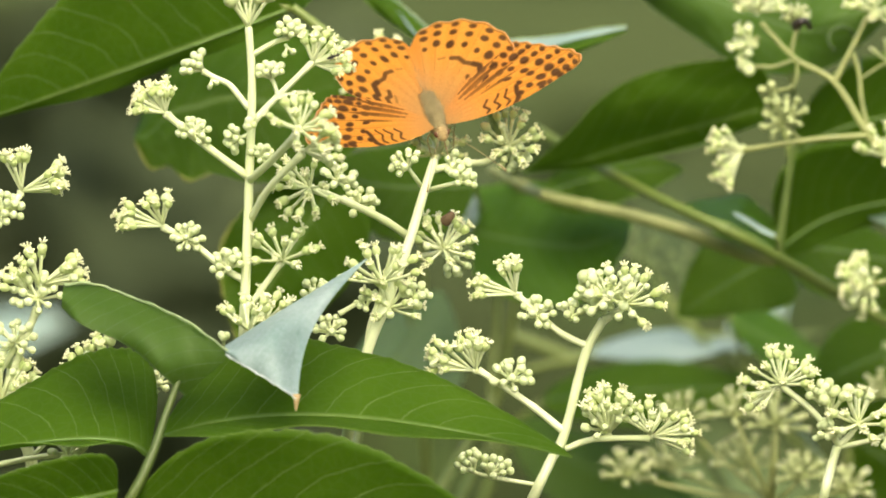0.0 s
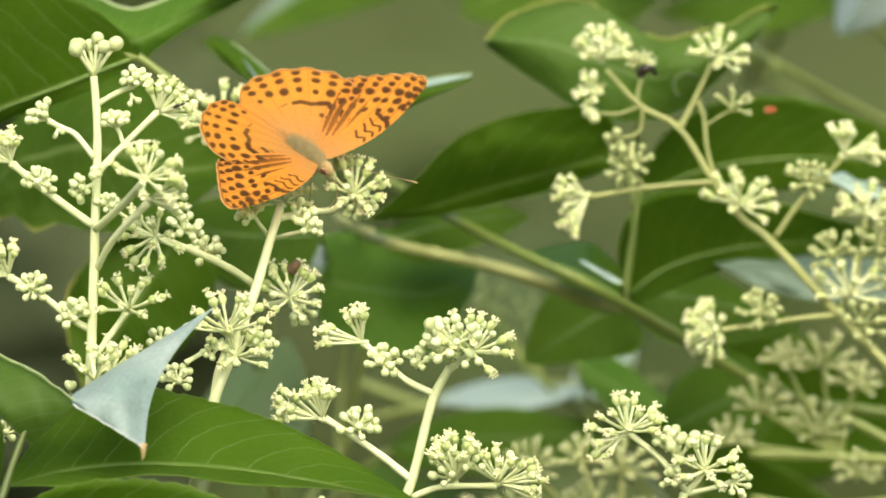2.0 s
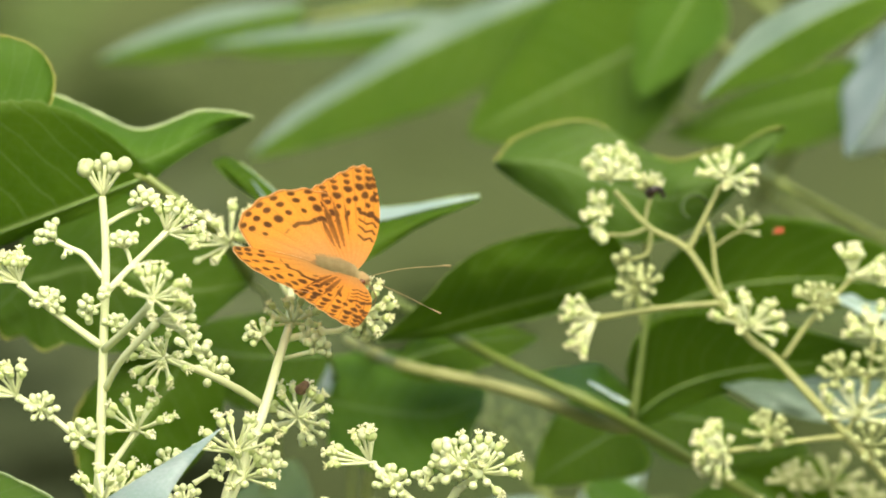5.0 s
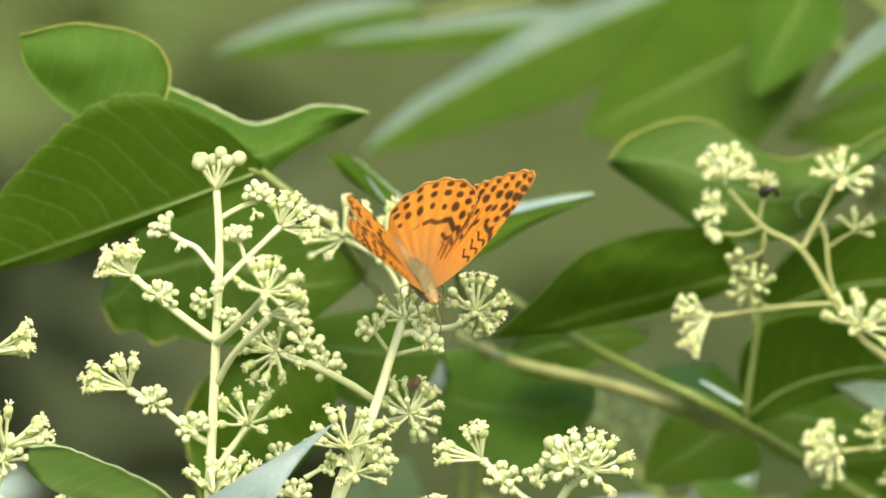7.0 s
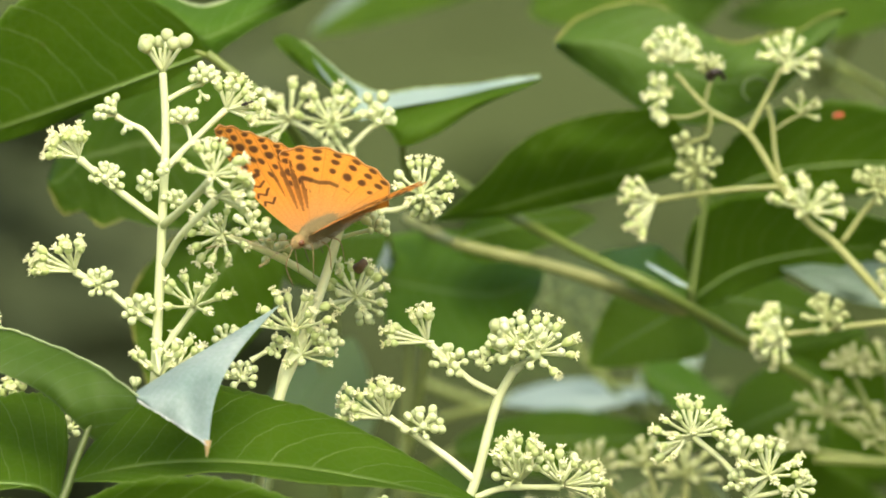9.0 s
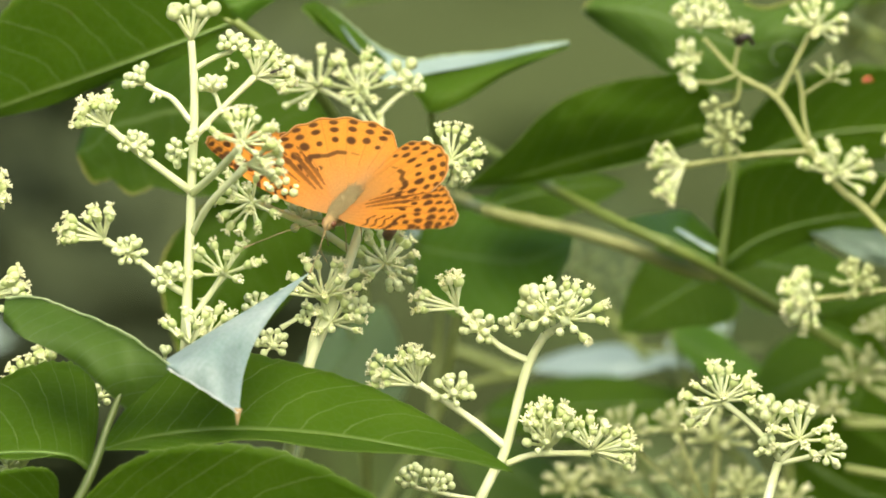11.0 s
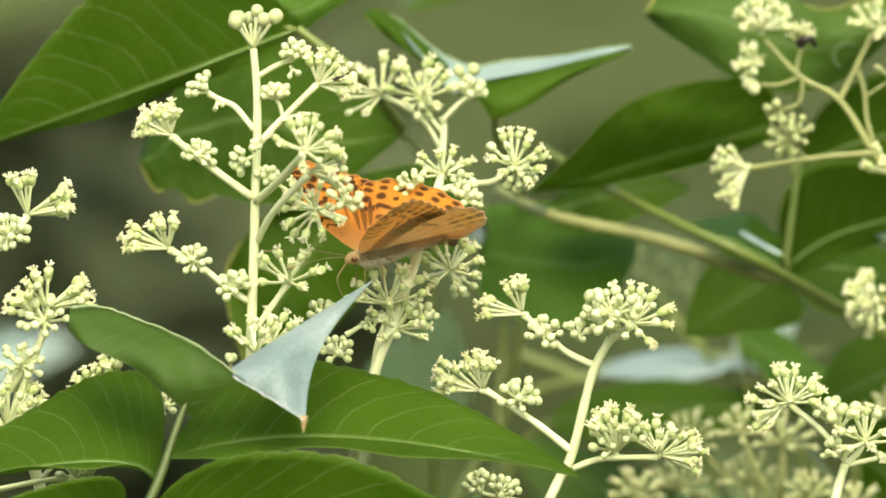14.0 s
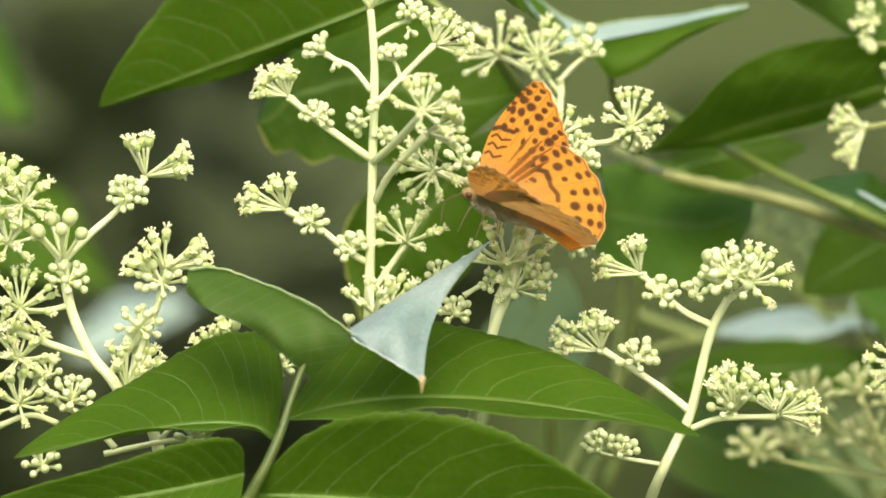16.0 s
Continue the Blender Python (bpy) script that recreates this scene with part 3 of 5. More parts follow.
def panicle_tall():
    p = panicle("tall upright pale green panicle with umbels of buds and flowers", (560, 1560, 2.03), (440, 1000, 1.99), (424, 740, 1.965), (431, 590), (437, 440), (441, 320), (446, 150), (440, 48), far=1.955, r0=13, r1=8)
    umbel(p, 440, 46, 92, 20, 62, 7, "green", 14, 42)
    branch(p, (447, 97), (480, 78), (510, 66), r0=6)
    umbel(p, 512, 62, 85, 25, 26, 14, "bud", 7.5, 75)
    umbel(p, 508, 84, -60, 20, 14, 3, "bud", 6, 60)
    branch(p, (447, 218), (480, 182), (552, 112), r0=7.5, r1=6)
    umbel(p, 553, 108, 80, 15, 50, 9, "flower", 8, 38)
    umbel(p, 556, 112, 12, 25, 62, 9, "flower", 8, 34)
    branch(p, (440, 192), (408, 152), (385, 140), (358, 126), r0=6.5)
    umbel(p, 356, 124, 140, 20, 32, 13, "bud", 7.5, 60)
    umbel(p, 375, 142, -90, 20, 12, 3, "bud", 5, 60)
    branch(p, (437, 312), (360, 255), (318, 222), (296, 203), r0=8.5, r1=7)
    umbel(p, 292, 199, 152, 20, 58, 9, "flower", 8.5, 34)
    umbel(p, 292, 198, 95, 20, 45, 7, "flower", 8.5, 28)
    umbel(p, 342, 236, 80, 45, 28, 16, "bud", 7.2, 95)
    branch(p, (492, 172), (486, 150), (480, 138), r0=4.5, r1=4)
    umbel(p, 480, 138, 100, 20, 27, 13, "bud", 7.5, 65)
    umbel(p, 446, 222, 95, 60, 10, 4, "bud", 8, 50, near=0.004)
    branch(p, (440, 238), (425, 245), r0=4, r1=4)
    umbel(p, 424, 244, 190, 40, 24, 10, "bud", 7.5, 70)
    branch(p, (443, 318, 1.954), (480, 285, 1.944), (524, 240, 1.932), r0=8.5, r1=7, far=1.953)
    umbel(p, 530, 228, 60, 48, 62, 17, "flower", 8.8, 78, near=0.025)
    branch(p, (444, 388), (475, 335, 1.946), (535, 272, 1.936), r0=8, r1=6.5)
    umbel(p, 540, 266, 8, 20, 58, 12, "flower", 8.5, 40, near=0.019)
    umbel(p, 462, 280, 60, 40, 22, 10, "bud", 6.5, 80)
    branch(p, (446, 255), (478, 285), (500, 300), r0=4, r1=3.5)
    umbel(p, 500, 300, -20, 30, 18, 5, "bud", 7, 60)
    branch(p, (440, 500), (400, 478), (340, 430), (291, 404), r0=7.5, r1=6.5)
    umbel(p, 287, 400, 168, 20, 72, 10, "flower", 8.5, 20)
    umbel(p, 287, 398, 100, 20, 55, 8, "flower", 8.5, 34)
    umbel(p, 330, 424, 75, 45, 28, 16, "bud", 7, 95)
    umbel(p, 405, 474, 110, 40, 30, 13, "bud", 8, 75)
    branch(p, (437, 548), (465, 510), (497, 465), r0=6.5, r1=6)
    umbel(p, 500, 460, 82, 22, 64, 13, "flower", 8.5, 66)
    umbel(p, 440, 585, 80, 15, 62, 12, "flower", 8.5, 62, near=0.008)
    umbel(p, 470, 570, 60, 20, 60, 12, "flower", 8.5, 60)
    umbel(p, 396, 606, 90, 30, 10, 3, "bud", 7, 40)
    return p


def panicle_middle():
    p = panicle("pale green panicle with fully opened umbels on thick stems", (560, 1560, 2.03), (600, 900, 1.99), (640, 660, 1.969), (690, 520, 1.97), (725, 425, 1.977), (752, 335, 1.98), (768, 285, 1.986), far=1.986, r0=13, r1=9)
    branch(p, (768, 290), (772, 240, 2.03), (776, 195, 2.04), (774, 172, 2.04), r0=8, r1=7)
    umbel(p, 775, 272, 95, 20, 50, 13, "flower", 7.4, 78, far=1.997)
    branch(p, (770, 226), (742, 180), (700, 148), (668, 132), r0=5, r1=5, far=2.04)
    umbel(p, 666, 130, 140, 15, 74, 13, "flower", 8.5, 66, far=2.04)
    umbel(p, 738, 134, 95, 20, 70, 17, "flower", 8.5, 72, far=2.04)
    umbel(p, 735, 140, -80, 30, 34, 8, "bud", 8, 60, far=2.04)
    branch(p, (774, 200), (748, 165), (740, 138), r0=5, r1=5, far=2.04)
    branch(p, (775, 175), (800, 150), (820, 135), r0=5.5, r1=4.5, far=2.04)
    umbel(p, 822, 135, 70, 20, 36, 11, "bud", 7.5, 75, far=2.04)
    umbel(p, 812, 122, 75, 10, 36, 2, "green", 12, 35, far=2.04)
    branch(p, (762, 302), (815, 290), (860, 286, 1.994), (895, 262, 1.996), r0=7.5, r1=6)
    umbel(p, 900, 258, 72, 35, 60, 16, "flower", 8.5, 68, far=1.996)
    umbel(p, 905, 268, -60, 40, 34, 12, "bud", 7.5, 70, far=1.997)
    umbel(p, 800, 300, 40, 40, 32, 10, "bud", 7.2, 70)
    branch(p, (752, 338), (790, 328, 1.978), (815, 322, 1.976), r0=5, r1=4.5)
    umbel(p, 816, 322, 50, 35, 24, 11, "bud", 7.5, 80, far=1.976)
    branch(p, (752, 338), (735, 315, 1.978), (722, 296, 1.976), r0=4.5, r1=4)
    umbel(p, 722, 296, 130, 35, 30, 12, "bud", 7.4, 75, far=1.976)
    branch(p, (722, 458), (760, 452), (785, 445), r0=6.5, r1=6, far=1.994)
    umbel(p, 785, 440, 85, 50, 60, 18, "flower", 8.3, 80, near=0.006, far=1.994)
    umbel(p, 795, 452, -40, 40, 42, 12, "bud", 7.5, 60, far=1.994)
    v, f = tube([spot(788, 392, 1.984), spot(794, 386, 1.983), spot(800, 380, 1.984)], 8 * step(), 6 * step(), 8, 5, 0.5)
    part("spent_bud", v, f, [BROWN], p, "withered brown bud")
    branch(p, (722, 418, 1.983), (680, 390, 1.977), (620, 360, 1.968), (558, 336, 1.964), r0=9, r1=7)
    umbel(p, 548, 332, 200, 50, 62, 17, "flower", 8.3, 75, near=0.01, far=1.963)
    umbel(p, 636, 362, 85, 45, 30, 14, "bud", 7.8, 90, far=1.978)
    umbel(p, 598, 322, 80, 45, 30, 14, "bud", 8, 90, near=0.006, far=1.963)
    branch(p, (645, 660), (655, 580), (672, 530), (678, 505), r0=7.5, r1=6, far=1.970)
    umbel(p, 676, 500, 100, 25, 78, 15, "flower", 8.8, 58, near=0.004, far=1.970)
    umbel(p, 690, 545, 70, 45, 60, 15, "flower", 8.5, 70, far=1.970)
    umbel(p, 735, 528, 70, 40, 26, 9, "bud", 7.5, 80, far=1.970)
    branch(p, (668, 515), (630, 538), (600, 556), r0=5.5, r1=5, far=1.970)
    umbel(p, 585, 588, 100, 40, 32, 14, "bud", 7.5, 90, far=1.970)
    umbel(p, 558, 520, 80, 40, 26, 11, "bud", 7.2, 85, far=1.970)
    umbel(p, 648, 545, 120, 40, 20, 5, "bud", 7, 60, far=1.970)
    return p


def panicle_right():
    p = panicle("leaning pale green panicle, its thick stem forked below the umbels", (560, 1560, 2.03), (860, 1060, 2.0), (940, 888), (975, 815), (1000, 765), (1035, 630), (1068, 565), far=1.975, r0=12, r1=9)
    branch(p, (1042, 612), (1060, 580), (1080, 560), r0=7, r1=6)
    umbel(p, 1108, 538, 75, 40, 70, 21, "flower", 8.8, 72, near=0.006)
    umbel(p, 1074, 524, 95, 50, 52, 14, "bud", 9.5, 88, near=0.008)
    branch(p, (1068, 566), (1090, 552), (1108, 540), r0=7, r1=6)
    umbel(p, 1070, 548, 110, 35, 66, 15, "bud", 9.0, 55)
    umbel(p, 1055, 530, 105, 20, 48, 2, "green", 13, 14)
    branch(p, (1042, 614), (990, 588), (945, 548), (918, 525), r0=7.5, r1=6)
    umbel(p, 914, 520, 172, 20, 74, 7, "flower", 8.5, 16)
    umbel(p, 912, 518, 100, 20, 55, 9, "flower", 8.5, 24)
    umbel(p, 950, 560, 90, 45, 32, 15, "bud", 8, 90)
    umbel(p, 1010, 562, 80, 30, 28, 8, "bud", 8, 70)
    branch(p, (1000, 766), (950, 725), (900, 690), (846, 655), r0=8.5, r1=6.5)
    umbel(p, 842, 652, 100, 20, 58, 9, "flower", 8.5, 32)
    umbel(p, 835, 655, 158, 20, 72, 11, "flower", 8.5, 26)
    umbel(p, 905, 672, 80, 45, 38, 16, "bud", 8.2, 85)
    branch(p, (1000, 795), (1040, 780), (1080, 776), (1150, 776), r0=7, r1=6)
    umbel(p, 1078, 765, 92, 25, 72, 16, "flower", 8.5, 40)
    umbel(p, 1070, 762, 110, 40, 50, 10, "bud", 8.2, 60)
    umbel(p, 1152, 768, 100, 30, 58, 9, "flower", 8.5, 50)
    umbel(p, 1156, 772, 10, 20, 72, 11, "flower", 8.3, 34)
    branch(p, (960, 860), (900, 850), (868, 845), r0=4.5, r1=4)
    umbel(p, 868, 842, 65, 30, 38, 13, "bud", 8, 60)
    branch(p, (900, 850), (850, 840), (838, 835), r0=4.5, r1=4)
    umbel(p, 838, 834, 125, 30, 36, 11, "bud", 7.5, 55)
    return p


def panicle_low_right():
    p = panicle("short pale green panicle with dense umbels and dark round buds", (1700, 1500, 2.14), (1430, 1040, 2.03), (1456, 890), (1470, 830), (1482, 790), far=1.99, r0=11, r1=9)
    branch(p, (1484, 786), (1440, 730), (1384, 684), r0=7, r1=6)
    umbel(p, 1382, 680, 82, 30, 64, 13, "flower", 8.3, 60)
    umbel(p, 1370, 690, 200, 25, 58, 7, "flower", 8.0, 45)
    branch(p, (1484, 790), (1505, 770), (1517, 750), r0=7, r1=6)
    umbel(p, 1518, 750, 78, 40, 66, 19, "flower", 8.3, 72)
    umbel(p, 1468, 735, 85, 30, 50, 7, "green", 12, 36)
    umbel(p, 1450, 712, 95, 30, 34, 6, "bud", 8.5, 45)
    branch(p, (1484, 792), (1530, 782), (1565, 772), r0=5.5, r1=5)
    umbel(p, 1566, 772, 0, 30, 34, 8, "bud", 7.5, 70)
    umbel(p, 1480, 770, 150, 40, 44, 9, "bud", 7.5, 45)
    return p


def panicle_behind():
    p = panicle("loosely branched panicle behind the rest, tan-green stems, slightly blurred", (1700, 1500, 2.14), (1960, 760, 2.1), (1875, 605), (1757, 476), (1637, 345), (1588, 305), (1537, 240), (1477, 146), (1407, 104), (1347, 40), far=2.075, r0=11.5, r1=5, skin=STEM_TAN_SHADED)
    umbel(p, 1340, 18, 85, 16, 53, 20, "flower", 8.0, 66)
    branch(p, (1477, 146), (1500, 100), (1535, 30), r0=6.4, r1=4.8)
    umbel(p, 1545, 20, 70, 16, 50, 18, "flower", 8.0, 78)
    branch(p, (1537, 232), (1525, 180), (1520, 130), (1510, 96), r0=5.2, r1=4.0)
    branch(p, (1524, 140), (1550, 122), (1570, 112), r0=3.6, r1=2.8)
    umbel(p, 1572, 110, 70, 20, 34, 6, "old", 6, 80)
    branch(p, (1405, 106), (1370, 118), (1335, 118), r0=4.0, r1=3.6)
    umbel(p, 1334, 118, 180, 30, 8, 2, "green", 13, 40)
    # Blob put in for a small dark spot of unknown kind.
    v, f = tube([spot(1408, 46, 2.066), spot(1418, 38, 2.064), spot(1428, 40, 2.066), spot(1434, 50, 2.068)], 9 * step(), 5 * step(), 8, 4, 0.4)
    part("spent_bud", v, f, [ANT], p, "small blackish blob")
    branch(p, (1412, 110), (1405, 150), (1375, 162), r0=4.0, r1=3.6)
    umbel(p, 1372, 162, 190, 30, 20, 5, "dull", 9.5, 70)
    branch(p, (1345, 66), (1325, 74), r0=3.6, r1=3.2)
    umbel(p, 1330, 76, 175, 16, 31, 13, "flower", 7.5, 70)
    branch(p, (1400, 98), (1405, 70), (1412, 50), r0=4.4, r1=4.0)
    umbel(p, 1412, 46, 100, 20, 22, 5, "old", 9, 60)
    branch(p, (1537, 240), (1470, 244), (1400, 252), (1315, 266), r0=6.0, r1=4.8)
    umbel(p, 1312, 266, 178, 20, 54, 9, "flower", 7.2, 48)
    umbel(p, 1312, 266, 235, 15, 62, 5, "flower", 7.2, 16)
    branch(p, (1420, 250), (1400, 232), (1390, 218), r0=3.6, r1=3.2)
    umbel(p, 1385, 216, 150, 40, 36, 16, "dull", 6.5, 90)
    umbel(p, 1398, 206, 70, 40, 30, 8, "dull", 7, 80)
    umbel(p, 1583, 280, 80, 16, 67, 21, "flower", 8.0, 82)
    branch(p, (1645, 338), (1690, 275), (1740, 225), (1765, 196), r0=6.4, r1=4.8)
    umbel(p, 1768, 190, 95, 20, 43, 8, "flower", 8.0, 28)
    umbel(p, 1768, 192, 5, 20, 57, 9, "flower", 8.0, 26)
    umbel(p, 1704, 242, 85, 45, 38, 15, "dull", 8, 90)
    branch(p, (1757, 470), (1790, 400), (1805, 310), r0=5.6, r1=4.4)
    umbel(p, 1806, 300, 85, 16, 53, 17, "flower", 8.0, 70)
    umbel(p, 1830, 352, 70, 45, 40, 14, "dull", 8.5, 90)
    umbel(p, 1748, 368, 120, 45, 36, 14, "dull", 8.5, 90)
    umbel(p, 1778, 440, 85, 18, 72, 17, "flower", 7.5, 80)
    umbel(p, 1850, 415, 60, 45, 42, 14, "dull", 9, 90)
    umbel(p, 1798, 495, 60, 45, 42, 16, "dull", 8.5, 90)
    branch(p, (1757, 476), (1690, 482), (1620, 492), (1545, 502), r0=6.0, r1=4.8)
    umbel(p, 1540, 503, 182, 20, 53, 26, "flower", 8.0, 66)
    umbel(p, 1617, 472, 90, 50, 36, 18, "dull", 8, 95)
    return p


def panicles_blurred():
    spots = (
        (1207, 745, 58, 2.12), (1300, 735, 52, 2.1), (1372, 752, 66, 2.1), (1317, 825, 66, 2.11), (1417, 845, 50, 2.1), (1187, 830, 60, 2.13), (1110, 842, 52, 2.12), (1500, 866, 46, 2.1),
    )
    p = panicle("blurred pale panicle deep among the leaves", (1700, 1500, 2.14), (1360, 1000, 2.12), (1364, 880), (1372, 770), far=2.11, r0=11, r1=9, skin=STEM_TAN_SHADED)
    for k, (x, y, r, far) in enumerate(spots):
        branch(p, (1366, 890), ((1366 + x) / 2, (880 + y) / 2 + 10, far), (x, y, far), r0=5, r1=4)
        umbel(p, x, y, 85, 20, r * 0.9, 17, "old", 6.8, 92, far=far)
    p = panicle("blurred pale panicle with thick green side branches", (1700, 1500, 2.14), (1960, 800, 2.14), (1875, 742), (1757, 728), (1597, 722), far=2.125, r0=13, r1=10, skin=STALK)
    for x, y, r in ((1727, 566, 72), (1617, 640, 66), (1717, 680, 62), (1787, 600, 42), (1787, 760, 46), (1660, 560, 40), (1560, 700, 44)):
        branch(p, (1760, 728), ((1750 + x) / 2, (728 + y) / 2), (x, y), r0=6, r1=5)
        umbel(p, x, y, 85, 20, r * 0.9, 17, "old", 6.8, 96)
    branch(p, (1757, 654), (1810, 680), (1900, 730), r0=9, r1=11)
    branch(p, (1600, 800), (1720, 815), (1930, 800), r0=8, r1=10)
    p = panicle("faint panicle far behind, strongly blurred", (1700, 1500, 2.14), (1500, 900, 2.15), (1340, 690), (1230, 590), (1170, 520), far=2.28, r0=9, r1=7, skin=STALK)
    for x, y, r in ((1130, 450, 50), (1210, 480, 45), (1390, 600, 60)):
        branch(p, (1232, 592), (x, y), r0=4.5, r1=4)
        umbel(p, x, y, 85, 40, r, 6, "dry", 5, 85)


def panicle_left():
    p = panicle("wide pale panicle with round green buds over tufted umbels", (-60, 1600, 2.0), (60, 900, 1.985), (-9, 724), (-60, 655), (-95, 575), (-110, 490), far=1.972, r0=13, r1=10)
    umbel(p, -109, 486, 92, 25, 78, 7, "green", 15, 40)
    branch(p, (-109, 488), (-60, 440), (-14, 400), (36, 345), r0=8, r1=6)
    umbel(p, 38, 338, 96, 20, 62, 7, "flower", 9, 22)
    umbel(p, 40, 338, 20, 20, 74, 9, "flower", 9, 26)
    umbel(p, 4, 376, 80, 45, 36, 20, "bud", 8.2, 92)
    branch(p, (-112, 486), (-150, 445), (-222, 395), r0=8, r1=7)
    umbel(p, -180, 385, 80, 40, 58, 20, "flower", 8.5, 85)
    umbel(p, -215, 350, 80, 40, 46, 14, "flower", 8.5, 80)
    umbel(p, -206, 455, 90, 40, 56, 15, "flower", 8.5, 80)
    umbel(p, -100, 525, 80, 45, 40, 16, "bud", 8, 85)
    branch(p, (-96, 565), (-140, 575), (-180, 575), r0=6, r1=6)
    umbel(p, -186, 570, 75, 40, 70, 18, "flower", 8.8, 75)
    branch(p, (-62, 660), (-140, 632), (-230, 600), r0=7.5, r1=7)
    umbel(p, -190, 660, 85, 40, 64, 18, "flower", 8.5, 80)
    umbel(p, -225, 610, 85, 40, 50, 14, "flower", 8.5, 80)
    branch(p, (-30, 690), (10, 640), (50, 580), (66, 545), r0=8, r1=7)
    branch(p, (0, 715), (30, 640), (66, 545), r0=8, r1=7)
    branch(p, (66, 545), (70, 525), (73, 505), r0=7, r1=5)
    umbel(p, 70, 505, 108, 20, 66, 7, "flower", 9, 30)
    umbel(p, 74, 503, 22, 20, 70, 7, "flower", 9, 22)
    umbel(p, 46, 512, 140, 30, 40, 6, "flower", 9, 40)
    umbel(p, 66, 528, 90, 40, 46, 18, "bud", 8.5, 95)
    umbel(p, 26, 606, 80, 45, 42, 16, "bud", 8, 90)
    umbel(p, 0, 715, 65, 25, 92, 18, "flower", 9, 50)
    branch(p, (-20, 820), (-70, 765), (-120, 740), (-150, 700), r0=7, r1=6)
    umbel(p, -96, 735, 80, 40, 48, 17, "bud", 8, 75)
    umbel(p, -136, 690, 110, 40, 36, 10, "bud", 8, 70)
    umbel(p, -190, 740, 85, 40, 60, 16, "flower", 8.5, 75)
    branch(p, (-120, 775), (-170, 760), (-230, 780), r0=6, r1=6)
    branch(p, (-40, 830), (60, 810), (140, 800), (165, 775), (215, 776), r0=6, r1=5)
    umbel(p, 120, 805, 110, 40, 34, 13, "bud", 7.5, 80)
    umbel(p, -150, 850, 85, 40, 36, 12, "bud", 8, 80)
    umbel(p, 186, 650, 100, 25, 52, 8, "flower", 9, 26)
    umbel(p, 160, 655, 140, 25, 40, 8, "flower", 8, 46)
    branch(p, (60, 805), (140, 720), (180, 655), r0=5, r1=5)
    umbel(p, 280, 680, 60, 30, 28, 9, "bud", 7, 70)
    branch(p, (165, 775), (240, 730), (280, 690), r0=4.5, r1=4)


panicle_tall()
panicle_middle()
panicle_right()
panicle_low_right()
panicle_behind()
panicles_blurred()
panicle_left()


def leaves_near():
    """The compound leaf in front: one stalk and its leaflets."""
    far = 1.942
    ob = thing("compound_leaf", spot(215, 900, far), "large compound leaf, glossy green leaflets, one drooping and pale", "leaf")
    v, f = tube([spot(560, 1560, 2.03), spot(230, 1230, 1.955), spot(165, 1010, far - 0.016), spot(222, 900, far - 0.02), spot(251, 846, far - 0.02), spot(274, 793, far - 0.018), spot(292, 738, far - 0.015), spot(318, 668, far - 0.011)], 14 * step(), 5.5 * step(), 10, 9, 0.08)
    part("leaf_stalk", v, f, [STALK_DARK], ob)
    blade(ob, far, (288, 772), (600, 738), (1012, 810), (-5, -138, 22), (5, 22, -12), seed=3, peak=0.78, deep=(0, -4, 4), name="leaflet", wave=0.04)
    blade(ob, far - 0.016, (225, 905), (600, 945), (1060, 1060), (10, -186, -9), (0, 150, -22), seed=4, peak=0.78, sharp=1.05, deep=(0, -6, 0), name="leaflet")
    blade(ob, far, (262, 806), (120, 778), (-198, 836), (30, -158, 26), (0, 12, -6), seed=5, peak=0.7, deep=(0, -4, 4), name="leaflet")
    blade(ob, far - 0.012, (208, 868), (20, 905), (-310, 950), (8, -84, -5), (0, 90, -14), seed=6, peak=0.62, sharp=0.55, deep=(0, -6, 0), name="leaflet")
    drooping(ob, far - 0.012)


def drooping(ob, far):
    """The drooping leaflet: a dark half that reaches back, and a half that turns its pale face up, with its brown tip."""
    def line(*points):
        return [spot(p[0], p[1], far + p[2] / 1000) for p in points]

    top = ((113, 504, 14), (166, 503, 13), (242, 529, 11), (326, 567, 4), (412, 626, -2))
    dark = ruled(ob, "drooping_leaflet", line(*top), line((109, 544, 6), (145, 574, 2), (222, 610, -1), (274, 652, -2), (326, 700, 2)), 4, [LEAF_GREY, LEAF_PLAIN], "dark green half of the drooping leaflet", seed=2, ripple=0.9)
    rim(ob, dark, far - 0.001, top, 2.8, RIM, 5)
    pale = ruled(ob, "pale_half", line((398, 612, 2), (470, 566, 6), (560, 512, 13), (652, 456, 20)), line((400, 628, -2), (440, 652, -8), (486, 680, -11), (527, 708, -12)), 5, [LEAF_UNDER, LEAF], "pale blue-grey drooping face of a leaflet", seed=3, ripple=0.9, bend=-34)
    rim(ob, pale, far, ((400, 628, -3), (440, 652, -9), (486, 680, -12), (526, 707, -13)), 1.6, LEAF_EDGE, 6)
    v, f = tube([spot(525, 698, far - 0.013), spot(524, 728, far - 0.013)], 7 * step(), 1.2 * step(), 6, 4)
    part("leaf_tip", v, f, [TIP], ob, "withered brown tip")


TIP = plant_skin("withered_tip", (0.32, 0.20, 0.08), (0.55, 0.42, 0.2), 0.7, 300.0)


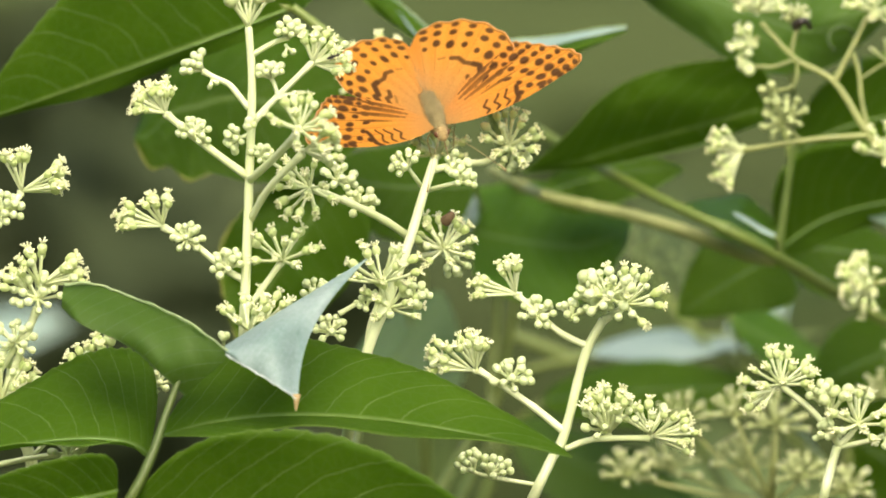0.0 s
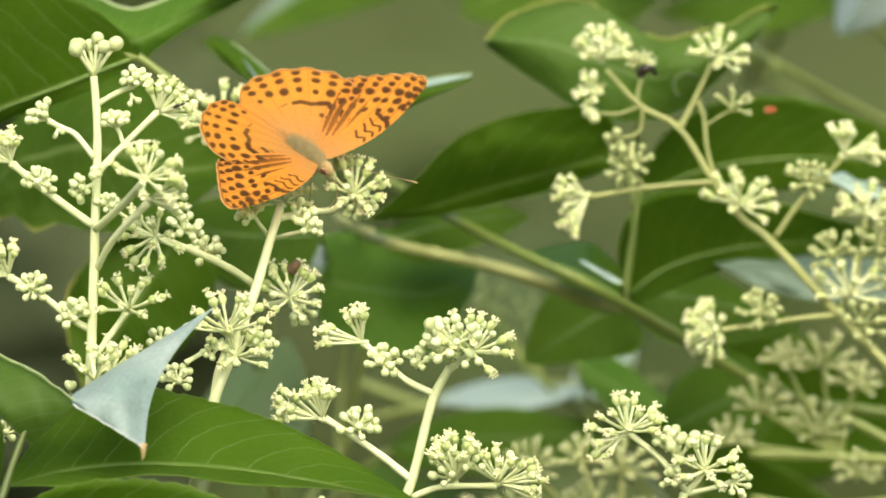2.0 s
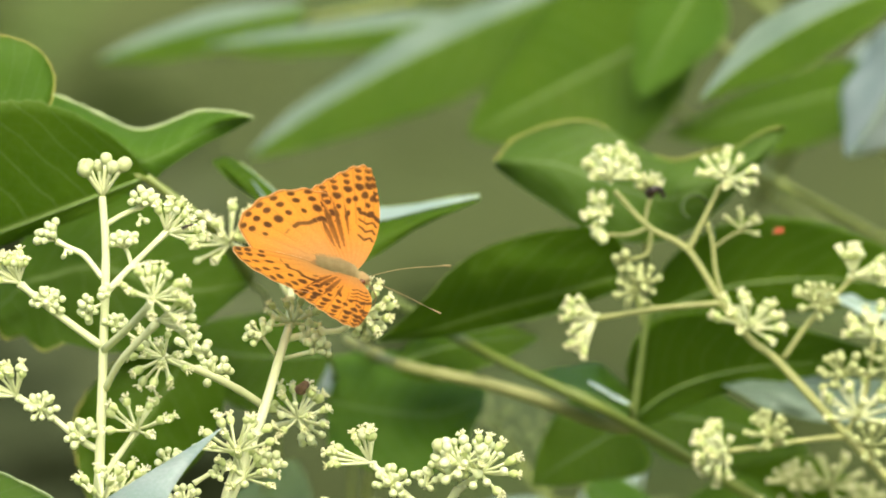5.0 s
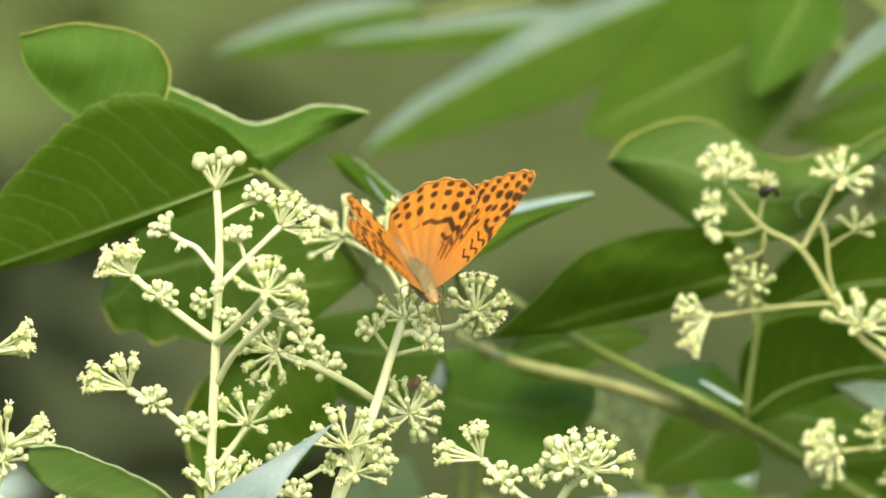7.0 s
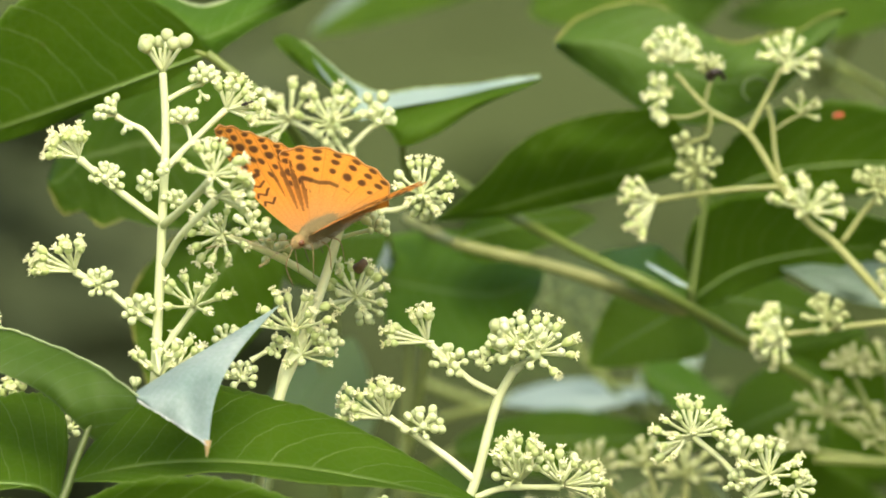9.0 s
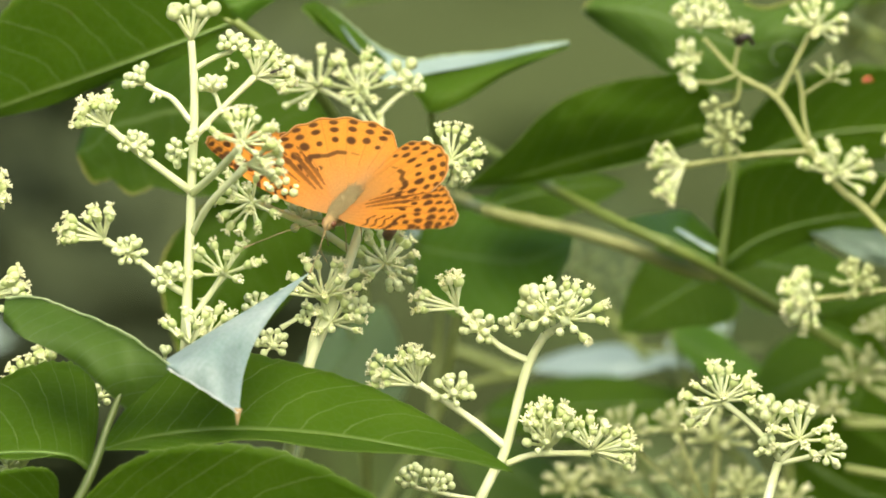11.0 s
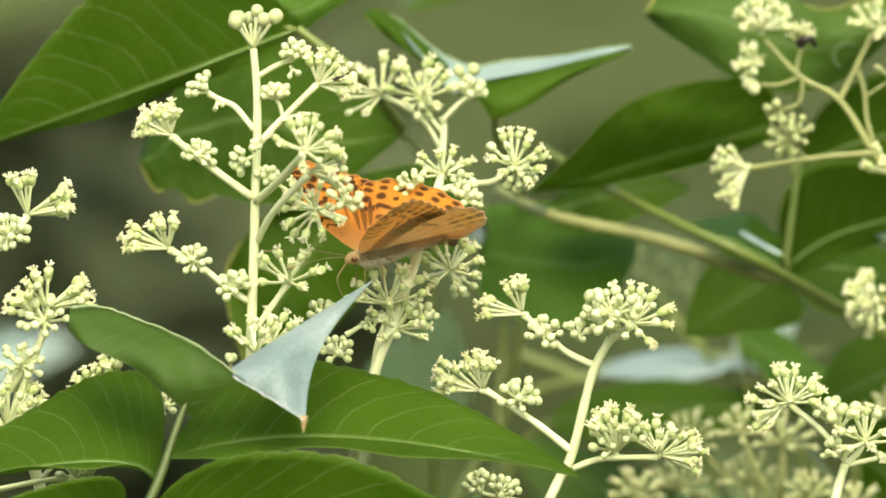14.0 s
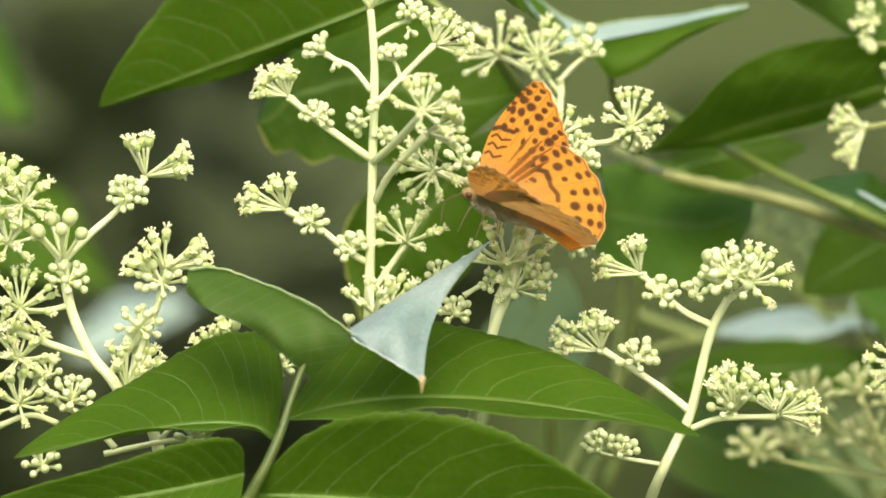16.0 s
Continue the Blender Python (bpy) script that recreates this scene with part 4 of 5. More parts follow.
def leaves_upper_left():
    leaf("broad dark green leaf with pale side veins", 2.05, (518, 13), (240, 118), (-42, 216), (-55, -205, -10), (6, 26, 3), seed=11, peak=0.8, stalk=((518, 13), (560, 45), (640, 110), (700, 190, 2.1)), rs=8)
    fold = ((350, -134, 4), (398, -116, 2), (440, -95), (498, -71), (546, -78), (606, -102), (660, -102), (708, -92))
    sheet("folded mid-green leaf with a pale wavy rim turned up", 2.07, fold, ((338, -90, -4), (430, -36, -6), (519, 17, -10), (552, -1, -9), (606, -36, -6), (660, -64), (700, -86), (708, -90)), [LEAF_PLAIN, LEAF], bow=6, seed=12, rims=(fold,), rs=4.0, v0=0.3)
    edge = ((320, -78), (346, -112), (356, -162), (336, -205), (296, -230), (250, -240), (180, -246), (90, -225))
    sheet("rounded green leaf with a yellowish rim", 2.05, edge, ((320, -76), (300, -62), (262, -58), (220, -66), (180, -88), (140, -120), (100, -170), (88, -220)), [LEAF_PLAIN, LEAF], bow=3, seed=13, rims=(edge,), rs=1.7, rim_skin=RIM_YELLOW, v0=0.5, stalk=((310, -82), (340, -62), (420, -28), (518, 18)), thick=4.5)
    lobes = ((240, 254), (266, 298), (300, 292), (332, 320), (374, 306), (450, 322), (560, 310), (700, 206))
    sheet("mid-green leaf with a wavy lobed edge behind the flower stems", 2.1, ((238, 238, 12), (262, 180, 16), (310, 110, 20), (370, 58, 22), (460, 40, 22), (560, 60, 20), (640, 120, 14), (700, 190, 4)), lobes, [LEAF, LEAF_PLAIN], bow=5, ripple=1.2, seed=14, rims=(lobes[:5],), rs=2.2, rim_skin=RIM_YELLOW, v0=0.08, v1=0.92, stalk=((700, 196), (740, 300, 2.2), (760, 900, 2.25)), thick=4)
    gilt = ((530, 318), (478, 331), (412, 397), (389, 448), (393, 510), (422, 610))
    sheet("hanging green leaf with a yellowing rim", 2.11, gilt, ((640, 330), (656, 400), (630, 480), (580, 540), (520, 590), (432, 616)), [LEAF, LEAF_PLAIN], bow=5, ripple=1.0, seed=15, rims=(gilt,), rs=2.4, rim_skin=RIM_YELLOW, stalk=((600, 330), (700, 420, 2.2), (760, 900, 2.25)), thick=4)
    leaf("dull green leaf deep behind the flowers", 2.14, (840, 330), (690, 330), (545, 300), (0, -80, 14), (0, 100, -8), seed=16, stalk=((840, 330), (880, 500, 2.25), (860, 800, 2.25)), rs=4)
    folded_leaf()


def folded_leaf():
    """A leaf folded along its rib: a dark lobe, an upturned face with the sky's sheen put into its pale colour, and its
    green lower half.
    """
    far = 2.09

    def line(*points):
        return [spot(p[0], p[1], far + (p[2] if len(p) > 2 else 0) / 1000) for p in points]

    ob = thing("leaf", spot(866, 176, far), "folded leaf, one face whitened for the sky's sheen", "leaf", "leaves of the shrub")
    lobe = ruled(ob, "dark_lobe", line((636, -16, 8), (664, -21, 8), (702, 4, 7), (742, 38, 6), (784, 78, 4)), line((636, -8, 4), (672, 26, 3), (712, 54, 2), (752, 82, 1), (786, 98, 0)), 2, [LEAF, LEAF_PLAIN], "dark green lobe of the folded leaf", seed=18, v0=0.5, v1=0.95)
    ridge = ((684, -12, 8), (729, 24, 12), (771, 58, 15), (831, 80, 17), (891, 72, 17), (981, 65, 14), (1061, 51, 8), (1108, 46, 3))
    fold = ((724, 50, 1), (766, 96, 1), (790, 128, 0), (828, 112, -2), (880, 101, -3), (950, 88, -3), (1030, 68, -1), (1108, 51, 0))
    pale = ruled(ob, "pale_face", line(*ridge), line(*fold), 2, [LEAF_WHITE, LEAF_UNDER], "upturned leaf face with the sky's sheen in its pale colour", seed=17, ripple=0.8, v0=0.1, v1=0.48)
    rim(ob, pale, far, ridge, 2.2, RIM, 8)
    ruled(ob, "green_half", line((806, 114, 0), (880, 102, -2), (950, 89, -2), (1030, 69, 0), (1108, 52, 1)), line((846, 150, -8), (866, 174, -9), (925, 152, -8), (1000, 104, -5), (1108, 56, 0)), 3, [LEAF, LEAF_PLAIN], "green lower half of the folded leaf", seed=19, v0=0.52, v1=0.98)
    v, f = tube([spot(866, 172, far), spot(868, 200, 2.11), spot(890, 270, 2.14), spot(930, 420, 2.22), spot(860, 800, 2.25)], 6 * step(far), 8 * step(far), 8, 7, 0.06)
    part("leaf_stalk", v, f, [STALK], ob)


def leaves_right():
    low = ((925, 307, 2), (990, 303, 3), (1080, 292, 5), (1160, 276, 5), (1250, 253, 5), (1340, 219, 3), (1384, 196, 2))
    sheet("large dark green leaf with a light lower edge", 2.12, ((925, 304, -2), (966, 270, -6), (1009, 232, -8), (1060, 178, -10), (1120, 140, -10), (1210, 114, -10), (1300, 106, -9), (1350, 124, -6), (1384, 188, -2)), low, [LEAF, LEAF_PLAIN], bow=2, ripple=1.0, seed=21, rims=(low,), rs=1.6, rim_skin=RIB, v0=0.36, v1=0.98, stalk=((1380, 198), (1398, 300), (1376, 450)), thick=4)
    leaf("rounded light green leaf below the branch", 2.15, (960, 345), (1080, 310), (1210, 300), (0, -40, 10), (10, 60, -8), seed=22)
    leaf("small rounded leaf with a wet shine", 2.1, (1372, 446), (1290, 395), (1195, 372), (26, -48, 22), (-8, 26, -6), seed=23, skins=[LEAF_SHINY, LEAF_PLAIN])
    # A white sheet stands in for the highlight on the small leaf.
    sheet("white strip put in as the glint on a small leaf", 2.09, ((1297, 374, 2), (1320, 384, 3), (1348, 400, 3), (1374, 416, 2)), ((1299, 382, -1), (1322, 396, -1), (1350, 413, -1), (1374, 422, 0)), [LEAF_WHITE, LEAF], bow=1, seed=60, n=12, stalk=((1374, 420), (1376, 446, 2.1)), thick=3)
    sheet("big mid-green leaf hanging behind the flowers", 2.16, ((832, 334, 20), (930, 322, 22), (1030, 338, 22), (1124, 374, 18)), ((838, 486, -8), (920, 534, -10), (1040, 532, -10), (1108, 436, -4)), [LEAF_PLAIN, LEAF], bow=5, ripple=1.0, seed=24, stalk=((1000, 340), (1040, 352), (1100, 372, 2.13)), thick=4)
    leaf("pale grey leaf end behind the thick stem", 2.16, (838, 400), (805, 362), (770, 322), (26, -22, 4), (-26, 26, -4), seed=39, skins=[LEAF_UNDER, LEAF], stalk=((838, 400), (880, 500, 2.25)), rs=3)
    leaf("rounded green leaf under the fork of branches", 2.16, (1370, 455), (1290, 500), (1200, 560), (-60, -70, 8), (70, 60, -8), seed=25, peak=0.6)
    brow = ((1134, -12, 3), (1172, -54, 4), (1249, -82, 4), (1309, -82, 4), (1352, -60, 3), (1417, -22, 3), (1457, -14), (1511, -28), (1565, -38), (1619, -68), (1650, -72))
    sheet("broad grey-green leaf with a yellowish rim behind the loose panicle", 2.125, brow, ((1134, -4, 2), (1175, 28), (1235, 68), (1300, 112), (1360, 130), (1420, 130), (1480, 112), (1540, 64), (1590, 10), (1625, -30), (1650, -66)), [LEAF_GREY, LEAF_UNDER], bow=5, ripple=1.2, seed=26, rims=(brow[:5], brow[5:]), rs=2.0, rim_skin=RIM_YELLOW, stalk=((1400, 128), (1420, 300, 2.18), (1500, 528, 2.16)), thick=4)

    leaf("wide dark green leaf with a small red spot", 2.15, (1400, 270), (1640, 200), (1980, 230), (0, -125, -6), (0, 66, 4), seed=28, peak=0.7, stalk=((1400, 270), (1394, 360), (1376, 450)), rs=4)
    leaf("arching dark leaf with a pale lower side", 2.13, (1384, 440), (1560, 360), (1870, 350), (-60, -120, -12), (0, 40, 3), seed=29, peak=0.62)
    leaf("leaf in the shade under the arching one", 2.16, (1390, 442), (1520, 450), (1690, 500), (0, -60, 12), (0, 90, -8), seed=30)
    leaf("dark leaf low down among the stems", 2.2, (1640, 600), (1530, 640), (1420, 700), (-30, -80, 12), (20, 90, -8), seed=31, stalk=((1640, 600), (1700, 640)), rs=6)
    # Whitened beyond the underside's grey to make up for the shade here.
    sheet("pale leaf, its underside whitened to look lit", 2.27, ((1040, 626, 20), (1075, 606, 30), (1130, 590, 36), (1200, 584, 36), (1260, 600, 30), (1310, 596, 20)), ((1040, 630, 0), (1080, 634, -4), (1130, 638, -6), (1200, 640, -6), (1265, 626, -4), (1310, 602, 0)), [LEAF_WHITE, LEAF], bow=4, ripple=2.0, seed=32, stalk=((1045, 630), (900, 680, 2.25), (760, 900, 2.2)), thick=6)
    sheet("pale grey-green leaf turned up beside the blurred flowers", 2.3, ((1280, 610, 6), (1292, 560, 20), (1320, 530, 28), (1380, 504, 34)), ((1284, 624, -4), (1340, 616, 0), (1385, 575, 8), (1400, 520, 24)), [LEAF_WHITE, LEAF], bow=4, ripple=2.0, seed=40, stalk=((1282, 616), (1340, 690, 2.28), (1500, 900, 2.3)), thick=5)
    sheet("grey-green leaf end under the arching leaf", 2.126, ((1535, 384, 4), (1600, 374, 8), (1700, 370, 10), (1860, 380, 8)), ((1560, 398, -2), (1620, 428, -4), (1720, 452, -4), (1850, 452, -2)), [LEAF_SOFT, LEAF], bow=4, ripple=1.5, seed=53, stalk=((1850, 420), (1960, 470)), thick=5)
    leaf("pale green leaf in the gap, blurred", 2.24, (1290, 560), (1380, 610), (1480, 650), (0, -50, 14), (0, 50, -10), seed=33, skins=[LEAF_PLAIN, LEAF], stalk=((1290, 560), (1340, 690)), rs=5)
    leaf("long dark green leaf, blurred", 2.24, (960, 710), (1180, 690), (1430, 690), (0, -50, 14), (0, 60, -10), seed=34, stalk=((960, 710), (860, 800), (760, 1000, 2.2)), rs=6)
    leaf("dull light green leaf behind the stems", 2.22, (650, 690), (720, 600), (780, 515), (-60, -20, 8), (110, 60, -6), seed=35, skins=[LEAF_DIM, LEAF], stalk=((650, 690), (600, 900, 2.1)), rs=6)
    leaf("low dark leaf behind the short panicle", 2.26, (1500, 760), (1640, 850), (1850, 900), (0, -130, -8), (0, 120, 6), seed=36, skins=[LEAF, LEAF_PLAIN], stalk=((1500, 760), (1500, 900)), rs=6)
    leaf("low dark leaf behind the stems", 2.3, (900, 760), (1100, 850), (1300, 930), (0, -60, 14), (0, 100, -10), seed=37, skins=[LEAF_GREY, LEAF], stalk=((900, 760), (850, 900)), rs=6)
    leaf("dark leaf deep in the shade", 2.3, (1550, 560), (1700, 640), (1950, 640), (0, -130, -10), (0, 140, 8), seed=38, stalk=((1550, 560), (1600, 640)), rs=6)


def leaves_far():
    far = 2.42
    # Pale upper halves below: the sky's sheen is in the colour, not the gloss.
    leaf("blurred leaf above with a pale upper side", far, (800, -285), (600, -243), (430, -192), (0, -34, 10), (10, 52, -8), seed=41, sheen_skin=LEAF_SOFT, stalk=((800, -262), (1000, -300)), rs=8)
    leaf("blurred leaf above, bright towards the sky", far - 0.03, (1080, -268), (830, -236), (617, -217), (0, -28, 10), (0, 42, -8), seed=42, sheen_skin=LEAF_SOFT, stalk=((1060, -245), (1200, -280)), rs=8)
    leaf("long blurred leaf slanting down, pale upper half", far - 0.05, (1300, -330), (960, -180), (700, -22), (-32, -36, 10), (60, 85, -10), seed=43, sheen_skin=LEAF_SOFT, peak=0.8, stalk=((1300, -330), (1400, -330)), rs=8)
    leaf("wide blurred green leaf", far - 0.1, (1480, -260), (1280, -160), (1090, -60), (-60, -130, 22), (70, 140, -10), seed=44, stalk=((1480, -260), (1560, -200)), rs=8)
    leaf("upright blurred yellow-green leaf", far - 0.12, (1500, -330), (1440, -230), (1390, -125), (-60, -20, 8), (90, 20, -8), seed=45, skins=[LEAF_PLAIN, LEAF])
    leaf("blurred leaf with a pale grey upper half", far - 0.2, (1840, -320), (1650, -230), (1500, -118), (-32, -36, 10), (44, 52, -8), seed=46, sheen_skin=LEAF_SOFT)
    leaf("dark blurred leaf under the pale one", far - 0.1, (1840, -160), (1650, -110), (1440, -60), (0, -60, 14), (0, 90, -10), seed=47)
    # This leaf and the next are added as pale stand-ins for bright sky.
    leaf("pale blurred leaf put in for sky-bright patches", far - 0.15, (1900, -260), (1830, -120), (1760, -20), (-60, -40, 30), (60, 40, 10), seed=48, skins=[LEAF_UNDER, LEAF])
    leaf("small white leaf put in for a sky-bright gap", 2.11, (1840, 262), (1780, 240), (1722, 228), (0, -14, 16), (4, 22, -4), seed=52, skins=[LEAF_WHITE, LEAF], stalk=((1840, 262), (1960, 330)), rs=4)
    leaf("soft blurred pale leaf low behind the panicle", 3.0, (-100, 640), (10, 592), (125, 572), (0, -42, 30), (0, 44, -10), seed=49, skins=[LEAF_WHITE, LEAF])
    leaf("soft blurred green leaf behind the wide panicle", 2.6, (-300, 340), (-180, 420), (-20, 540), (60, -60, 20), (-60, 80, -10), seed=50)
    leaf("soft blurred light green leaf far back", 2.7, (-330, 40), (-250, 140), (-170, 240), (40, -40, 20), (-60, 50, -10), seed=51, skins=[LEAF_PLAIN, LEAF])
    twig("blurred straight twigs above", (1600, 60, 2.5), (1700, -140, 2.45), (1560, -330, 2.5), (1200, -420, 2.5), far=2.5, r0=14, r1=10)
    # Another added leaf, its white colour in place of bright sky.
    sheet("white leaf put in for a sky-bright patch, blurred", 2.4, ((1736, -146, 20), (1770, -200, 40), (1830, -244, 50), (1900, -262, 50)), ((1740, -134, -10), (1790, -150, -20), (1850, -172, -20), (1905, -204, -10)), [LEAF_WHITE, LEAF], seed=54, ripple=2.0, stalk=((1900, -230), (2000, -260)), thick=7)
    twig("blurred tan twig among the upper leaves", (1360, -200, 2.5), (1417, -135, 2.42), (1478, -88, 2.42), (1600, 20, 2.5), (1960, 300, 2.5), far=2.42, r0=7, r1=9, skin=STALK)
    twig("blurred pale twig slanting behind the leaves", (1600, -240, 2.45), (1673, -169, 2.34), (1774, -82, 2.34), (1960, 90, 2.4), far=2.34, r0=6, r1=8, skin=STALK)
    twig("short blurred tan twig behind the loose panicle", (1540, -40, 2.4), (1619, 13, 2.25), (1713, 67, 2.25), (1960, 200, 2.3), far=2.25, r0=7, r1=8, skin=STALK)


leaves_near()
leaves_upper_left()
leaves_right()
leaves_far()


# Made-up ring of tube, added for a dark ring-shaped mark.
def dark_ring():
    ob = thing("dark_ring", spot(1512, 92, 2.1), "dark ring beside the loose panicle", "tendril")
    pts = [spot(1490 + 24 * math.cos(a), 70 + 22 * math.sin(a), 2.1 + 0.002 * a) for a in (0.9, 0.2, -0.7, -1.6, -2.5, -3.4, -4.2)]
    part("coil", *tube(pts, 4.2 * step(), 2.6 * step(), 7, 6, 0.2), [STALK_DARK], ob)
    part("stub", *tube([spot(1512, 88, 2.1), spot(1520, 110, 2.09), spot(1523, 130, 2.08)], 3 * step(), 3 * step(), 7, 4), [STALK_DARK], ob)


dark_ring()


def red_spot():
    ob = thing("ladybird", spot(1638, 113, 2.128), "tiny red beetle sitting on a dark leaf", "beetle")
    v, f = tube([spot(1630, 114, 2.13), spot(1634, 113, 2.13), spot(1640, 112, 2.13), spot(1645, 112, 2.13)], 3 * step(), 2.5 * step(), 8, 3)
    c = spot(1638, 113, 2.13)
    v = [c + (p - c) * (1.0 + 0.9 * math.exp(-((p - c).length / (6 * step())) ** 2)) for p in v]
    part("wing_case", v, f, [RED], ob)
    v, f = tube([spot(1627, 115, 2.13), spot(1631, 114, 2.13)], 2.2 * step(), 3 * step(), 7, 3)
    part("head", v, f, [TIP], ob)


RED = plant_skin("red_shell", (0.40, 0.05, 0.02), (0.55, 0.10, 0.03), 0.3, 300.0)
red_spot()
twig("yellow-green branch with a swollen joint", (870, 300, 2.17), (925, 330, 2.15), (965, 346), (1040, 364), (1115, 380), (1205, 407), (1314, 448), (1372, 460), far=2.12, r0=9, r1=13, skin=STEM_TAN_SHADED)
twig("green branch crossing behind the flowers", (950, 230, 2.16), (1055, 292, 2.135), (1178, 357, 2.095), (1287, 407, 2.082), (1378, 457, 2.095), (1500, 528, 2.13), (1660, 620, 2.14), (1960, 760, 2.15), (1700, 1500, 2.14), far=2.11, r0=9, r1=11.5, skin=BRANCH_GREEN)
twig("thin upright green shoot", (1376, 452), (1392, 340), (1404, 250), far=2.11, r0=8, r1=6, skin=BRANCH_GREEN)
twig("dull brown twig far behind the flowers", (900, 590, 2.3), (1010, 632, 2.3), (1160, 690, 2.3), (1700, 1500, 2.14), far=2.3, r0=9, r1=12)


def ant():
    """A dark ant on the buds."""
    at = spot(592, 100, 1.946)
    ob = thing("ant", at, "small dark ant walking over pale buds", "ant")
    for name, a, b, r0, r1 in (("abdomen", -11, -3, 2.0, 3.4), ("thorax", -3, 4, 1.4, 1.6), ("head", 4, 9, 2.4, 1.4)):
        v, f = tube([at + vec(2, a, -a * 0.35, 0), at + vec(2, (a + b) / 2, -(a + b) * 0.175, -1), at + vec(2, b, -b * 0.35, 0)], r0 * step(), r1 * step(), 8, 4, 0.1)
        part(name, v, f, [ANT], ob)
    for k, (x, out) in enumerate(((-3, -6), (0, -1), (3, 5))):
        for s in (-1, 1):
            v, f = tube([at + vec(2, x, -x * 0.35, 0), at + vec(2, x + out * 0.5, s * 5 - x * 0.35, -3), at + vec(2, x + out, s * 9, 0)], 0.6 * step(), 0.4 * step(), 5, 3)
            part("leg", v, f, [ANT], ob)


ant()
# ---- the butterfly ----
def spline(points, a):
    """A smooth line through plane points at a from 0 to 1."""
    n = len(points) - 1
    i = min(int(a * n), n - 1)
    t = a * n - i
    p = [points[max(0, min(n, i + k))] for k in (-1, 0, 1, 2)]
    return tuple(0.5 * (2 * p[1][c] + (p[2][c] - p[0][c]) * t + (2 * p[0][c] - 5 * p[1][c] + 4 * p[2][c] - p[3][c]) * t * t + (3 * p[1][c] - p[0][c] - 3 * p[2][c] + p[3][c]) * t ** 3) for c in (0, 1))


FORE = dict(root=((0.0, 1.0), (0.0, -2.6)), rim=[(30.1, 11.9), (33.7, 11.4), (34.1, 8.2), (31.5, 3.2), (28.6, -1.4), (26.2, -5.1), (24.0, -7.1)], bow=(3.2, -0.6), veins=8)
HIND = dict(root=((0.0, 2.0), (-1.4, -4.0)), rim=[(20.0, -2.6), (22.6, -7.7), (21.3, -13.9), (17.0, -20.1), (10.7, -24.3), (4.6, -25.7), (-1.6, -21.6)], bow=(1.6, 0.3), veins=7)


def wing_point(w, a, r):
    (x0, y0), (x1, y1) = w["root"]
    bx, by = x0 + (x1 - x0) * a, y0 + (y1 - y0) * a
    mx, my = spline(w["rim"], a)
    scallop = 1 + (0.005 if w["veins"] == 8 else 0.007) * math.sin(2 * math.pi * a * w["veins"] + 1.6)
    mx, my = bx + (mx - bx) * scallop, by + (my - by) * scallop
    bow = w["bow"][0] * (1 - a) ** 3 + w["bow"][1] * a ** 3
    return bx + (mx - bx) * r, by + (my - by) * r + bow * math.sin(math.pi * min(1, r ** 0.8))


def blot(x, y, cx, cy, rx, ry, turn):
    c, s = math.cos(turn), math.sin(turn)
    u, v = (x - cx) * c + (y - cy) * s, -(x - cx) * s + (y - cy) * c
    d = np.sqrt((u / rx) ** 2 + (v / ry) ** 2)
    return np.clip((1.12 - d) / 0.42, 0, 1)


def bar(x, y, p, q, wide):
    ax, ay, bx, by = *p, *q
    t = np.clip(((x - ax) * (bx - ax) + (y - ay) * (by - ay)) / ((bx - ax) ** 2 + (by - ay) ** 2), 0, 1)
    d = np.hypot(x - ax - t * (bx - ax), y - ay - t * (by - ay))
    return np.clip((wide * 1.15 - d) / (wide * 0.55), 0, 1)


